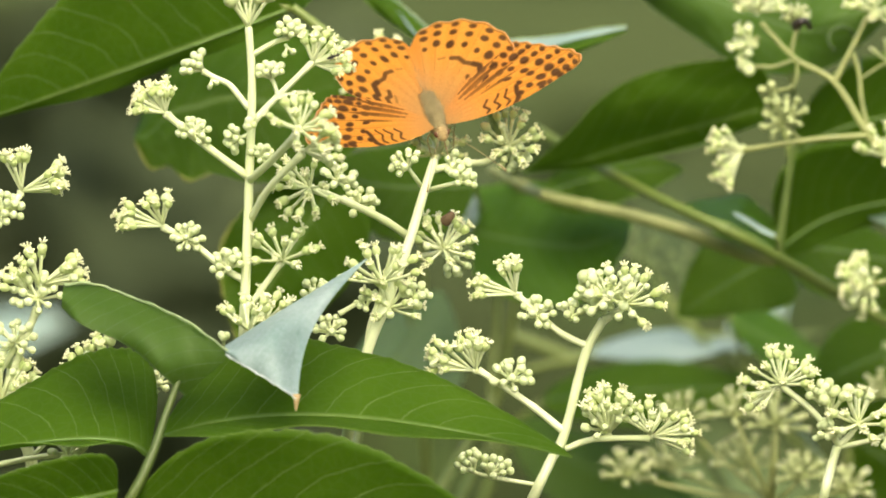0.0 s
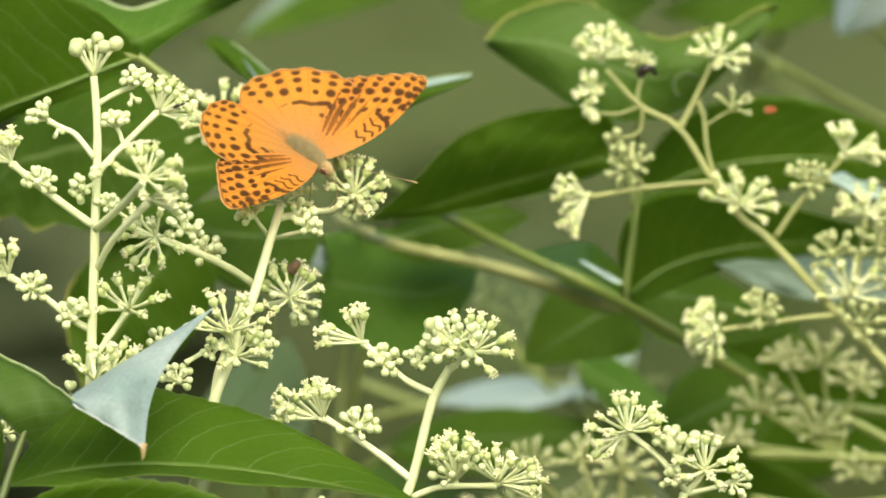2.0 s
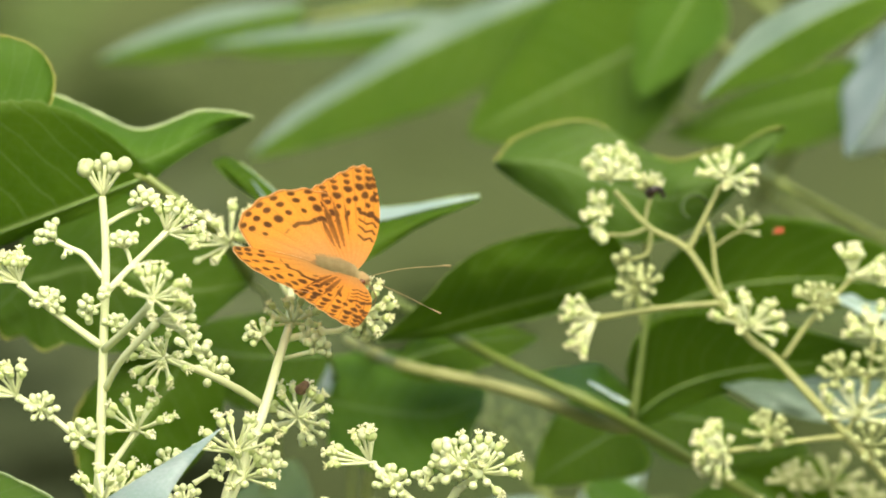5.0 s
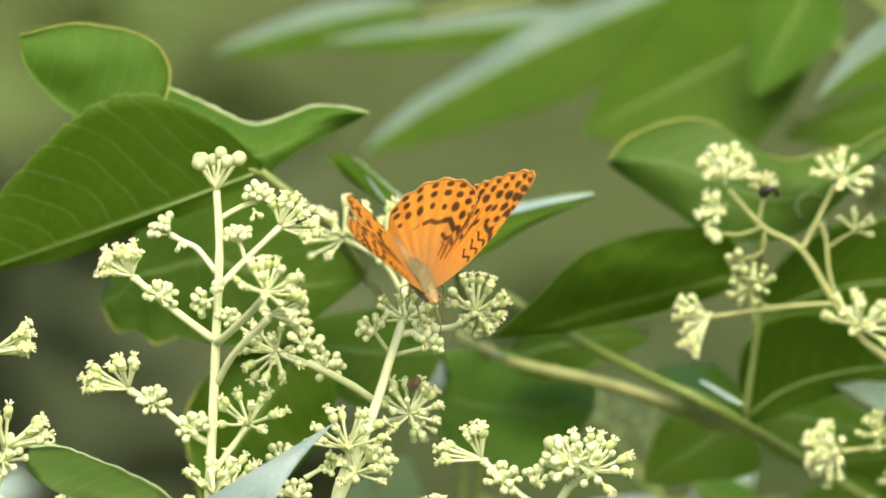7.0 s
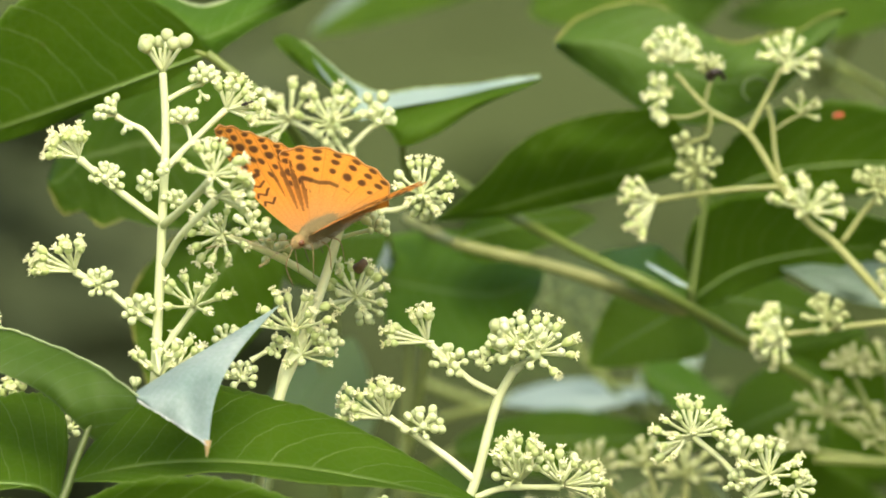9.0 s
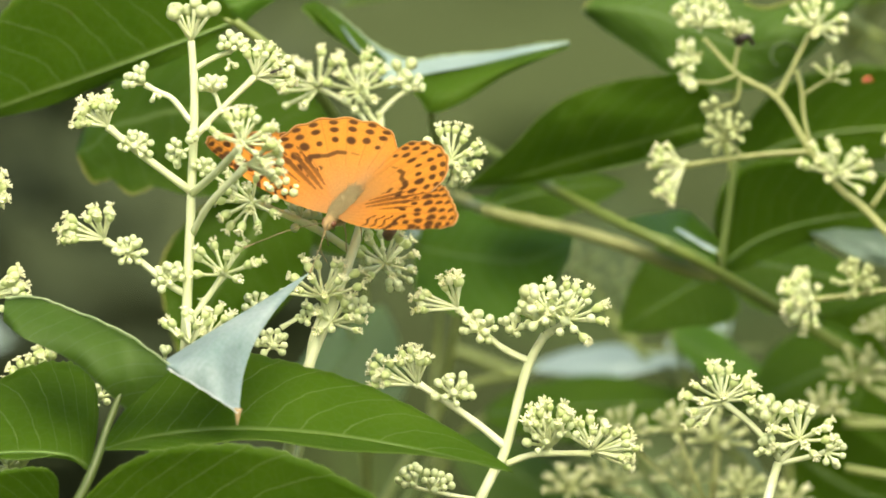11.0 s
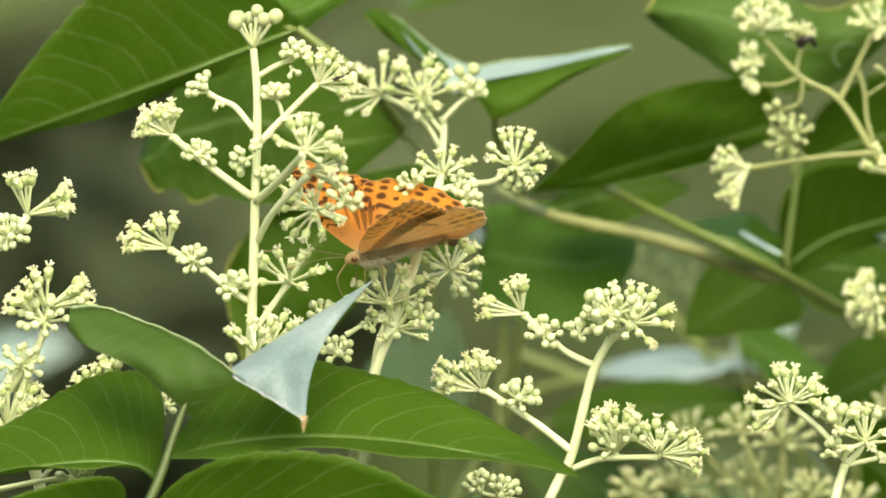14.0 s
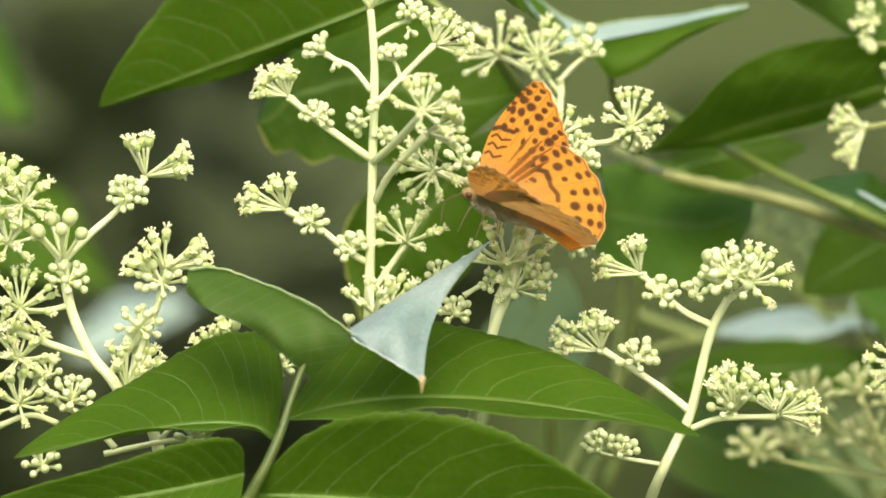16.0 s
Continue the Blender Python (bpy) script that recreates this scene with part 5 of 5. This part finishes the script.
def wing_dark(w, x, y, a, r, fore):
    """How dark the wing's markings are: rows of round spots, broken zigzags, streaks along the veins and a lined rim."""
    dark = np.zeros_like(x)
    nv = w["veins"]
    rnd = random.Random(3 if fore else 4)

    def put(m):
        np.maximum(dark, m, out=dark)

    def line(points, wide, depth=1.0):
        for p, q in zip(points, points[1:]):
            put(depth * bar(x, y, wing_point(w, *p), wing_point(w, *q), wide))

    for k in range(nv):
        c = (k + 0.5) / nv
        p0, p1 = wing_point(w, c, 0.6), wing_point(w, c, 0.9)
        turn = math.atan2(p1[1] - p0[1], p1[0] - p0[0])
        uneven = rnd.uniform(0.88, 1.08)
        if fore:
            put(blot(x, y, *wing_point(w, c, 0.950), 0.75, 1.0, turn))
            put(blot(x, y, *wing_point(w, c, 0.878), 1.15 * uneven, 0.92, turn + rnd.uniform(-0.3, 0.3)))
            put(blot(x, y, *wing_point(w, c, 0.785 + 0.015 * (k % 2)), (0.85 if k == 0 else 1.45) * uneven, (0.8 if k == 0 else 1.3), turn))
    if not fore:
        for k in range(8):
            c = (0.05, 0.165, 0.275, 0.385, 0.495, 0.60, 0.71, 0.82)[k]
            p0, p1 = wing_point(w, c, 0.6), wing_point(w, c, 0.9)
            turn = math.atan2(p1[1] - p0[1], p1[0] - p0[0])
            put(blot(x, y, *wing_point(w, c, 0.945), 0.8, 1.25, turn))
            put(blot(x, y, *wing_point(w, c, 0.855), 0.95, 1.3 * rnd.uniform(0.9, 1.05), turn))
            size = (0.95, 1.35, 1.45, 0.9, 1.0, 1.4, 1.2, 0.8)[k]
            put(blot(x, y, *wing_point(w, c, 0.735 - 0.02 * (k % 2)), size, size * 0.92, turn))
    for k in range(1, nv):
        c = k / nv
        for i in range(6):
            put((0.5 if fore else 0.3) * bar(x, y, wing_point(w, c, 0.42 + 0.095 * i), wing_point(w, c, 0.515 + 0.095 * i), 0.13))
    if fore:
        # blotches beyond the cell, near the front edge
        for c, r0, rx, ry in ((0.05, 0.72, 0.9, 0.6), (0.13, 0.685, 1.5, 0.85), (0.25, 0.69, 1.5, 1.0), (0.21, 0.60, 1.0, 0.8), (0.37, 0.665, 1.2, 0.75), (0.33, 0.56, 0.9, 0.7)):
            p0, p1 = wing_point(w, c, 0.55), wing_point(w, c, 0.8)
            put(blot(x, y, *wing_point(w, c, r0), rx, ry, math.atan2(p1[1] - p0[1], p1[0] - p0[0]) + 0.25))
        # the bar at the cell's end, and the open figures across the cell
        line([(0.0, 0.495), (0.10, 0.515), (0.20, 0.505), (0.31, 0.53)], 0.72)
        put(blot(x, y, *wing_point(w, 0.16, 0.525), 1.1, 0.9, 0.6))
        for r0, lean in ((0.42, 0.02), (0.345, 0.03), (0.27, 0.02)):
            line([(0.05, r0 + 0.01), (0.10, r0 + 0.028), (0.16, r0 + 0.012), (0.22, r0 - 0.004), (0.28, r0 + lean), (0.33, r0 + lean + 0.025)], 0.36)
        # short blotches in the spaces, and the broad scented streaks along the hinder veins
        for c, r0, rx, ry in ((0.445, 0.68, 1.25, 0.8), (0.57, 0.665, 1.0, 0.75), (0.69, 0.70, 0.9, 0.7), (0.815, 0.69, 0.9, 0.7), (0.47, 0.55, 1.3, 0.55), (0.94, 0.72, 0.8, 0.6)):
            p0, p1 = wing_point(w, c, 0.55), wing_point(w, c, 0.8)
            put(blot(x, y, *wing_point(w, c, r0), rx, ry, math.atan2(p1[1] - p0[1], p1[0] - p0[0]) + 0.3))
        for c, r0, r1, wide in ((0.5, 0.34, 0.64, 0.40), (0.625, 0.24, 0.72, 0.72), (0.75, 0.23, 0.73, 0.85), (0.875, 0.27, 0.71, 0.66)):
            for i in range(8):
                s0, s1 = r0 + (r1 - r0) * i / 8, r0 + (r1 - r0) * (i + 1) / 8
                put((0.72 if i < 4 else 0.84) * bar(x, y, wing_point(w, c, s0), wing_point(w, c, s1), wide * math.sin(math.pi * (i + 1.2) / 9.2)))
            put(0.9 * blot(x, y, *wing_point(w, c, r1 - 0.13), 1.5, wide * 1.25, math.atan2(*reversed([q - p for p, q in zip(wing_point(w, c, r0), wing_point(w, c, r1))]))))
    else:
        line([(0.03, 0.615), (0.09, 0.58), (0.14, 0.60)], 0.85)
        line([(0.14, 0.60), (0.20, 0.555), (0.28, 0.605), (0.35, 0.59)], 0.88)
        line([(0.35, 0.59), (0.42, 0.55), (0.50, 0.585), (0.56, 0.56)], 0.68, 0.9)
        line([(0.62, 0.57), (0.68, 0.555)], 0.35, 0.5)
        line([(0.12, 0.44), (0.20, 0.47), (0.26, 0.43), (0.32, 0.455)], 0.7, 0.9)
        line([(0.22, 0.36), (0.30, 0.385)], 0.4, 0.5)
    np.maximum(dark, np.clip(1 - np.abs(r - 0.978) / 0.011, 0, 1) * 0.9, out=dark)
    return np.clip(dark, 0, 1)


def wing_skin():
    m, t, bsdf, out = node_set("wing_scales")
    col = t.nodes.new("ShaderNodeVertexColor")
    col.layer_name = "scales"
    co = t.nodes.new("ShaderNodeTexCoord")
    n = node(t, "ShaderNodeTexNoise", Scale=2600.0, Detail=2.0)
    t.links.new(co.outputs["Object"], n.inputs["Vector"])
    f = calc(t, "MULTIPLY_ADD", n.outputs[0], 0.5, 0.75)
    v = t.nodes.new("ShaderNodeVectorMath")
    v.operation = "SCALE"
    t.links.new(col.outputs[0], v.inputs[0])
    t.links.new(f, v.inputs["Scale"])
    t.links.new(v.outputs[0], bsdf.inputs["Base Color"])
    bsdf.inputs["Roughness"].default_value = 0.62
    bsdf.inputs["Specular IOR Level"].default_value = 0.25
    b = node(t, "ShaderNodeBump", Strength=0.25, Distance=0.0002)
    t.links.new(n.outputs[0], b.inputs["Height"])
    t.links.new(b.outputs[0], bsdf.inputs["Normal"])
    sh = t.nodes.new("ShaderNodeBsdfTranslucent")
    soft = t.nodes.new("ShaderNodeGamma")
    soft.inputs["Gamma"].default_value = 0.6
    t.links.new(v.outputs[0], soft.inputs[0])
    t.links.new(soft.outputs[0], sh.inputs[0])
    mix = t.nodes.new("ShaderNodeMixShader")
    mix.inputs[0].default_value = 0.58
    t.links.new(bsdf.outputs[0], mix.inputs[1])
    t.links.new(sh.outputs[0], mix.inputs[2])
    t.links.new(mix.outputs[0], out.inputs[0])
    return m


WING = wing_skin()


def wing(name, w, fore, side, parent, label):
    na, nr = (170, 200) if fore else (170, 150)
    pts = np.array([[wing_point(w, i / na, j / nr) for j in range(nr + 1)] for i in range(na + 1)])
    x, y = pts[..., 0], pts[..., 1]
    a = np.repeat(np.linspace(0, 1, na + 1)[:, None], nr + 1, 1)
    r = np.repeat(np.linspace(0, 1, nr + 1)[None], na + 1, 0)
    dark = wing_dark(w, x, y, a, r, fore)[..., None]
    grain = np.random.default_rng(7).normal(0, 1, dark.shape) * 0.05
    orange = np.array([0.82, 0.350, 0.042]) * np.ones((*x.shape, 3))
    warm = np.array([0.79, 0.295, 0.032])
    k = np.clip(0.5 + 0.5 * np.sin(a * 2 * math.pi * w["veins"]), 0, 1)[..., None] * 0.35
    orange = orange * (1 - k) + warm * k
    dusk = np.array([0.52, 0.30, 0.105])
    if fore:
        d = np.clip((0.40 - r) / 0.35, 0, 1) * 0.85 + np.clip((a - 0.8) / 0.2, 0, 1) * np.clip((0.75 - r) / 0.4, 0, 1) * 0.4
    else:
        d = np.clip((0.66 - r) / 0.5, 0, 1) * 0.85 + np.clip((a - 0.72) / 0.28, 0, 1) * np.clip((1.0 - r) / 0.3, 0, 1) * 0.45
    d = np.clip(d, 0, 0.85)[..., None]
    top = orange * (1 - d) + dusk * d
    black = np.array([0.060, 0.026, 0.010])
    top = top * (1 - 0.93 * dark) + black * 0.93 * dark
    fringe = np.clip((r - 0.986) / 0.008, 0, 1)[..., None] * 0.5
    top = top * (1 - fringe) + np.array([0.62, 0.50, 0.34]) * fringe
    top = np.clip(top * (1 + grain), 0, 1)
    if fore:
        low = np.array([0.88, 0.55, 0.22]) * np.ones_like(top)
        low = low * (1 - 0.7 * dark) + black * 0.7 * dark
        tipmix = np.clip((r - 0.7) / 0.25, 0, 1)[..., None] * np.clip(1 - a * 2, 0, 1)[..., None]
        low = low * (1 - tipmix) + np.array([0.40, 0.36, 0.16]) * tipmix
    else:
        band = (0.5 + 0.5 * np.sin(r * 22 + np.sin(a * 6)))[..., None]
        low = np.array([0.76, 0.58, 0.32]) * (1 - 0.45 * band) + np.array([0.82, 0.74, 0.56]) * 0.45 * band
        low = low * (1 - 0.3 * dark) + np.array([0.18, 0.15, 0.05]) * 0.3 * dark
    z = 0.55 * np.sin(np.pi * np.clip(r, 0, 1)) + 0.16 * np.cos(2 * math.pi * a * w["veins"]) * r + (0.25 if fore else 0.0)
    z = z - 0.9 * r ** 3 * a ** 2
    flat = np.stack([side * x, y, z], -1).reshape(-1, 3) / 1000
    n = len(flat)
    verts = np.concatenate([flat, flat - np.array([0, 0, 0.00009])])
    i, j = np.meshgrid(np.arange(na), np.arange(nr), indexing="ij")
    q = (i * (nr + 1) + j).ravel()
    up = np.stack([q, q + 1, q + nr + 2, q + nr + 1], 1)
    if side > 0:
        up = up[:, ::-1]
    up = up[:, ::-1]
    faces = np.concatenate([up, up[:, ::-1] + n])
    me = mesh_of(name, verts.tolist(), faces.tolist(), [WING])
    layer = me.color_attributes.new("scales", "FLOAT_COLOR", "POINT")
    rgb = np.concatenate([top.reshape(-1, 3), low.reshape(-1, 3)])
    layer.data.foreach_set("color", np.concatenate([rgb, np.ones((2 * n, 1))], 1).ravel())
    ob = new(name, me)
    ob.parent = parent
    return tagged(ob, label)


def lathe(profile, sides=14, flat=1.0, shag=0.0):
    """A round body along y: (y, radius, height) millimetres."""
    verts, faces = [], []
    if shag:
        profile = [tuple(float(np.interp(k / 40, np.linspace(0, 1, len(profile)), [p[c] for p in profile])) for c in range(3)) for k in range(41)]
    for y, r, z in profile:
        for k in range(sides):
            a = 2 * math.pi * k / sides
            q = r * (1 + shag * random.uniform(-1, 1))
            verts.append(Vector((q * math.cos(a), y, z + flat * q * math.sin(a))) / 1000)
    for i in range(len(profile) - 1):
        for k in range(sides):
            j = (k + 1) % sides
            faces.append((i * sides + k, (i + 1) * sides + k, (i + 1) * sides + j, i * sides + j))
    faces.append(tuple(range(sides)))
    faces.append(tuple(range(len(verts) - 1, len(verts) - sides - 1, -1)))
    return verts, faces


def furry(body, count, length, seed):
    """Fine hairs that lie backwards over a body given as vertices and faces."""
    rnd = random.Random(seed)
    verts, faces = list(body[0]), list(body[1])
    base = [sum((verts[i] for i in q), Vector()) / len(q) for q in faces if len(q) == 4]
    for _ in range(count):
        p = rnd.choice(base)
        out = Vector((p.x, 0, p.z)).normalized()
        way = (out * rnd.uniform(0.35, 0.9) + Vector((rnd.uniform(-0.4, 0.4), -1, rnd.uniform(-0.3, 0.3)))).normalized() * length * rnd.uniform(0.5, 1.2)
        side = way.cross(out).normalized() * 0.00007
        p = p + Vector((rnd.uniform(-1, 1), rnd.uniform(-1, 1), 0)) * 0.0002
        k = len(verts)
        verts += [p - side, p + side, p + out * 0.00008 - way * 0.05, p + way]
        faces += [(k, k + 1, k + 3), (k + 1, k + 2, k + 3), (k + 2, k, k + 3)]
    return verts, faces


def butterfly():
    ob = new("butterfly")
    ob.empty_display_size = 0.01
    ORIGIN[ob] = Vector((0, 0, 0))
    tagged(ob, "orange butterfly with black spots and streaks feeding on the flowers", "butterfly")
    fur = plant_skin("body_fur", (0.33, 0.27, 0.115), (0.60, 0.48, 0.23), 0.85, 900.0, 1.0)
    rust = plant_skin("abdomen_fur", (0.46, 0.29, 0.11), (0.66, 0.44, 0.19), 0.85, 900.0, 1.0)
    face = plant_skin("head_fur", (0.34, 0.235, 0.09), (0.52, 0.37, 0.16), 0.85, 900.0, 1.0)
    belly = plant_skin("belly_fur", (0.55, 0.50, 0.36), (0.74, 0.68, 0.50), 0.85, 900.0, 1.0)
    horn = plant_skin("antenna_skin", (0.20, 0.15, 0.06), (0.36, 0.27, 0.12), 0.5, 900.0)
    glass = plant_skin("eye_skin", (0.10, 0.035, 0.015), (0.18, 0.07, 0.03), 0.25, 900.0)
    part("thorax", *furry(lathe([(-5.5, 1.3, 0.2), (-4, 1.8, 0.3), (-1.2, 2.15, 0.4), (1.8, 2.1, 0.4), (3.6, 1.6, 0.3), (4.5, 1.2, 0.2)], 22, 1.0, 0.14), 2200, 0.0022, 1), [fur], ob)
    part("abdomen", *furry(lathe([(-17, 0.3, -0.3), (-15.5, 0.7, -0.4), (-12, 0.95, -0.5), (-8, 1.1, -0.4), (-5, 1.25, -0.1), (-3.6, 1.2, 0.1)], 20, 1.0, 0.10), 900, 0.0022, 2), [rust], ob)
    part("belly", *lathe([(-14, 0.6, -1.0), (-8, 1.2, -1.1), (0, 2.25, -1.2), (3, 1.8, -1.0), (4.8, 0.8, -0.6)], 20, 1.0, 0.12), [belly], ob, "whitish furry underside")
    head = part("head", *furry(lathe([(3.8, 0.9, 0.2), (4.6, 1.45, 0.2), (5.8, 1.5, 0.2), (6.8, 1.0, 0.1), (7.4, 0.4, 0.0)], 20, 1.0, 0.08), 260, 0.0008, 3), [face], ob)
    for s in (-1, 1):
        v, f = lathe([(4.7, 0.1, 0.2), (4.95, 0.6, 0.2), (5.5, 0.85, 0.2), (6.1, 0.6, 0.2), (6.4, 0.1, 0.2)], 10)
        part("eye", [p + Vector((s * 0.00115, 0, 0.0001)) for p in v], f, [glass], head, "dark round eye")
        pts = [Vector((s * 0.0006, 0.0066, 0.0009)), Vector((s * 0.0045, 0.0136, 0.003)), Vector((s * 0.0085, 0.0221, 0.0042))]
        rod = tube(pts, 0.00008, 0.00008, 6, 6)
        club = tube([pts[2], pts[2] + Vector((s * 0.0006, 0.0013, 0.0002)), pts[2] + Vector((s * 0.0011, 0.0026, 0.0003))], 0.00012, 0.00030, 6, 4)
        part("antenna", *joined(rod, club), [horn], head, "thin antenna with a dark club")
        for k, (y, out, reach) in enumerate(((2.6, 3.2, 6.5), (0.4, 4.6, 6.0), (-1.8, 4.4, 5.5))):
            hip = Vector((s * 1.2, y, -1.2)) / 1000
            knee = Vector((s * out, y + 1.5 - k * 1.4, -2.2)) / 1000
            foot = Vector((s * (out - 0.6), y + 2.2 - k * 2.2, -2.2 - reach)) / 1000
            part("leg", *tube([hip, knee, foot], 0.00021, 0.00011, 6, 5), [horn], ob, "thin jointed leg")
    part("proboscis", *tube([Vector((0, 0.0071, -0.0004)), Vector((0, 0.0101, -0.004)), Vector((0, 0.0091, -0.0095))], 0.00018, 0.00012, 6, 6), [horn], head, "thin curved tongue")
    wings = {}
    for s, tag in ((-1, "L"), (1, "R")):
        wings[tag, "F"] = wing("forewing", FORE, True, s, ob, "orange forewing with black spots and vein streaks")
        wings[tag, "H"] = wing("hindwing", HIND, False, s, ob, "orange hindwing with two rows of black spots")
    return ob, wings


fly, wings = butterfly()


def motions():
    """The butterfly's path over the flowers, and the beat of its wings: seconds, place, turn, the lift of left and right wings, and the sweep of fore and hind ones."""
    rows = [
        (0.0, -0.00190, 1.98800, 1.63096, -48.9, 15.1, -170.0, 17.2, 23.2, -16.6, -6.8, -2.7, -12.0),
        (0.5, -0.00131, 1.98800, 1.63151, -50.4, 15.3, -173.6, 3.2, 3.6, -21.4, -20.6, -5.1, -6.0),
        (1.0, 0.00137, 1.98800, 1.63158, -50.0, 22.5, -162.8, 20.5, 31.1, -23.1, -25.4, -6.6, -5.3),
        (1.5, 0.00532, 1.98800, 1.63266, -38.3, 25.0, -137.9, 11.8, 16.8, -16.6, -23.9, -2.2, -11.2),
        (2.0, 0.00482, 1.98800, 1.63302, -36.7, 23.6, -134.8, 11.8, 9.3, -16.8, -14.9, -2.9, -8.4),
        (2.5, 0.00770, 1.98800, 1.63284, -31.5, 29.4, -118.8, 26.7, 28.4, -17.9, -19.6, -4.9, -5.0),
        (3.0, 0.00794, 1.98100, 1.63352, -27.8, 30.8, -107.9, 21.6, 21.2, -16.6, -18.8, -2.0, -4.6),
        (3.5, 0.00931, 1.98100, 1.63499, -25.4, 30.4, -109.0, 8.6, 10.0, -19.8, -16.7, -1.9, -4.6),
        (4.0, 0.00974, 1.98100, 1.63400, -24.2, 31.4, -103.7, 6.5, 8.3, -18.3, -19.4, -1.8, -3.3),
        (4.5, 0.01023, 1.98100, 1.63379, -21.3, 32.6, -98.5, 23.5, 25.8, -20.7, -16.2, -1.6, -8.0),
        (5.0, 0.01003, 1.98100, 1.63406, -21.9, 36.7, -99.6, 6.3, 18.4, -22.1, -16.1, -2.4, -2.4),
        (7.3, -0.00047, 1.96500, 1.62849, -41.2, 11.9, -176.9, 50.8, 59.2, -21.8, -7.6, -7.8, -3.7),
        (7.5, -0.00335, 1.96500, 1.62460, -38.9, 9.1, 172.4, 56.4, 51.2, -13.4, -10.6, 0.6, -5.0),
        (8.0, -0.00830, 1.95400, 1.61352, -26.5, -20.3, 134.2, 12.8, 11.4, -25.8, -18.9, -9.0, 0.3),
        (8.5, -0.00729, 1.95400, 1.61340, -27.1, -17.0, 137.6, 17.3, 21.8, -25.2, -22.3, -7.2, -1.9),
        (9.0, -0.00925, 1.95400, 1.61445, -23.9, -12.5, 132.3, 26.8, 31.8, -36.9, -24.0, -5.5, -6.2),
        (9.2, -0.00858, 1.95400, 1.61445, -20.3, -16.8, 131.0, 13.9, 17.5, -25.7, -22.7, -7.0, -3.2),
        (11.3, -0.01029, 1.95400, 1.61151, -43.8, -17.3, 148.6, 17.7, 14.0, -19.7, -17.9, -12.6, -2.3),
        (11.5, -0.01088, 1.95400, 1.61042, -45.2, -17.0, 149.8, 30.9, 22.5, -20.9, -19.5, -14.6, -2.2),
        (12.0, -0.00760, 1.95400, 1.60954, -38.6, -9.8, 153.7, 23.0, 37.3, -21.7, -17.8, -13.3, -2.7),
        (12.5, -0.00877, 1.95400, 1.61025, -36.8, -9.2, 153.2, 25.7, 30.1, -23.4, -19.8, -11.7, -3.3),
        (12.8, -0.00877, 1.95400, 1.61025, -36.8, -9.2, 153.2, 25.7, 30.1, -23.4, -19.8, -11.7, -3.3),
        (13.0, -0.01312, 1.95800, 1.60334, -25.6, -34.1, 141.9, 7.1, -1.6, -13.0, -8.6, -1.3, 8.1),
        (13.2, -0.01595, 1.95800, 1.60298, -21.0, -11.9, 120.4, 35.9, 37.6, -28.4, -17.6, -15.0, -4.0),
        (13.5, -0.01567, 1.95800, 1.60270, -24.9, -11.6, 132.2, 19.9, 27.9, -40.6, -26.9, -6.0, -11.9),
        (14.0, -0.01717, 1.95800, 1.60385, -13.5, -12.2, 110.6, 31.0, 26.1, -22.5, -13.0, -8.0, -1.6),
        (14.2, -0.01717, 1.95800, 1.60385, -13.5, -12.2, 110.6, 31.0, 26.1, -22.5, -13.0, -8.0, -1.6),
        (14.4, -0.01747, 1.95000, 1.60307, 29.2, -39.2, 77.0, 31.7, 31.2, -33.9, -22.2, -4.9, -5.8),
        (14.6, -0.01747, 1.95000, 1.60307, 29.2, -39.2, 77.0, 31.7, 31.2, -33.9, -22.2, -4.9, -5.8),
        (15.0, -0.01826, 1.95000, 1.60423, 11.0, -35.7, 89.7, 24.0, 13.2, -35.9, -25.7, -7.8, -10.9),
        (15.5, -0.01856, 1.95000, 1.60430, 10.0, -30.7, 90.4, 19.0, 11.8, -30.4, -23.2, -9.7, -11.4),
        (16.0, -0.01738, 1.95000, 1.60626, 23.9, -18.7, 81.6, 31.6, 34.1, -18.5, -21.5, -5.1, -10.2),
    ]
    walk(fly, [(t, pose(x, y, z, rx, ry, rz)) for t, x, y, z, rx, ry, rz, *beat in rows])
    for tag, s, lift, sweep, turn in (("L", -1, 7, 9, 11), ("R", 1, 8, 10, 12)):
        walk(wings[tag, "F"], [(r[0], pose(s * 0.0015, 0.003, 0.001, 0, -s * r[lift], 0) @ pose(0, 0, 0, 0, 0, s * r[sweep])) for r in rows])
        walk(wings[tag, "H"], [(r[0], pose(s * 0.0015, 0.0, 0.0009, 0, -s * (r[lift] + 1.0), 0) @ pose(0, 0, 0, 0, 0, s * r[turn])) for r in rows])


motions()
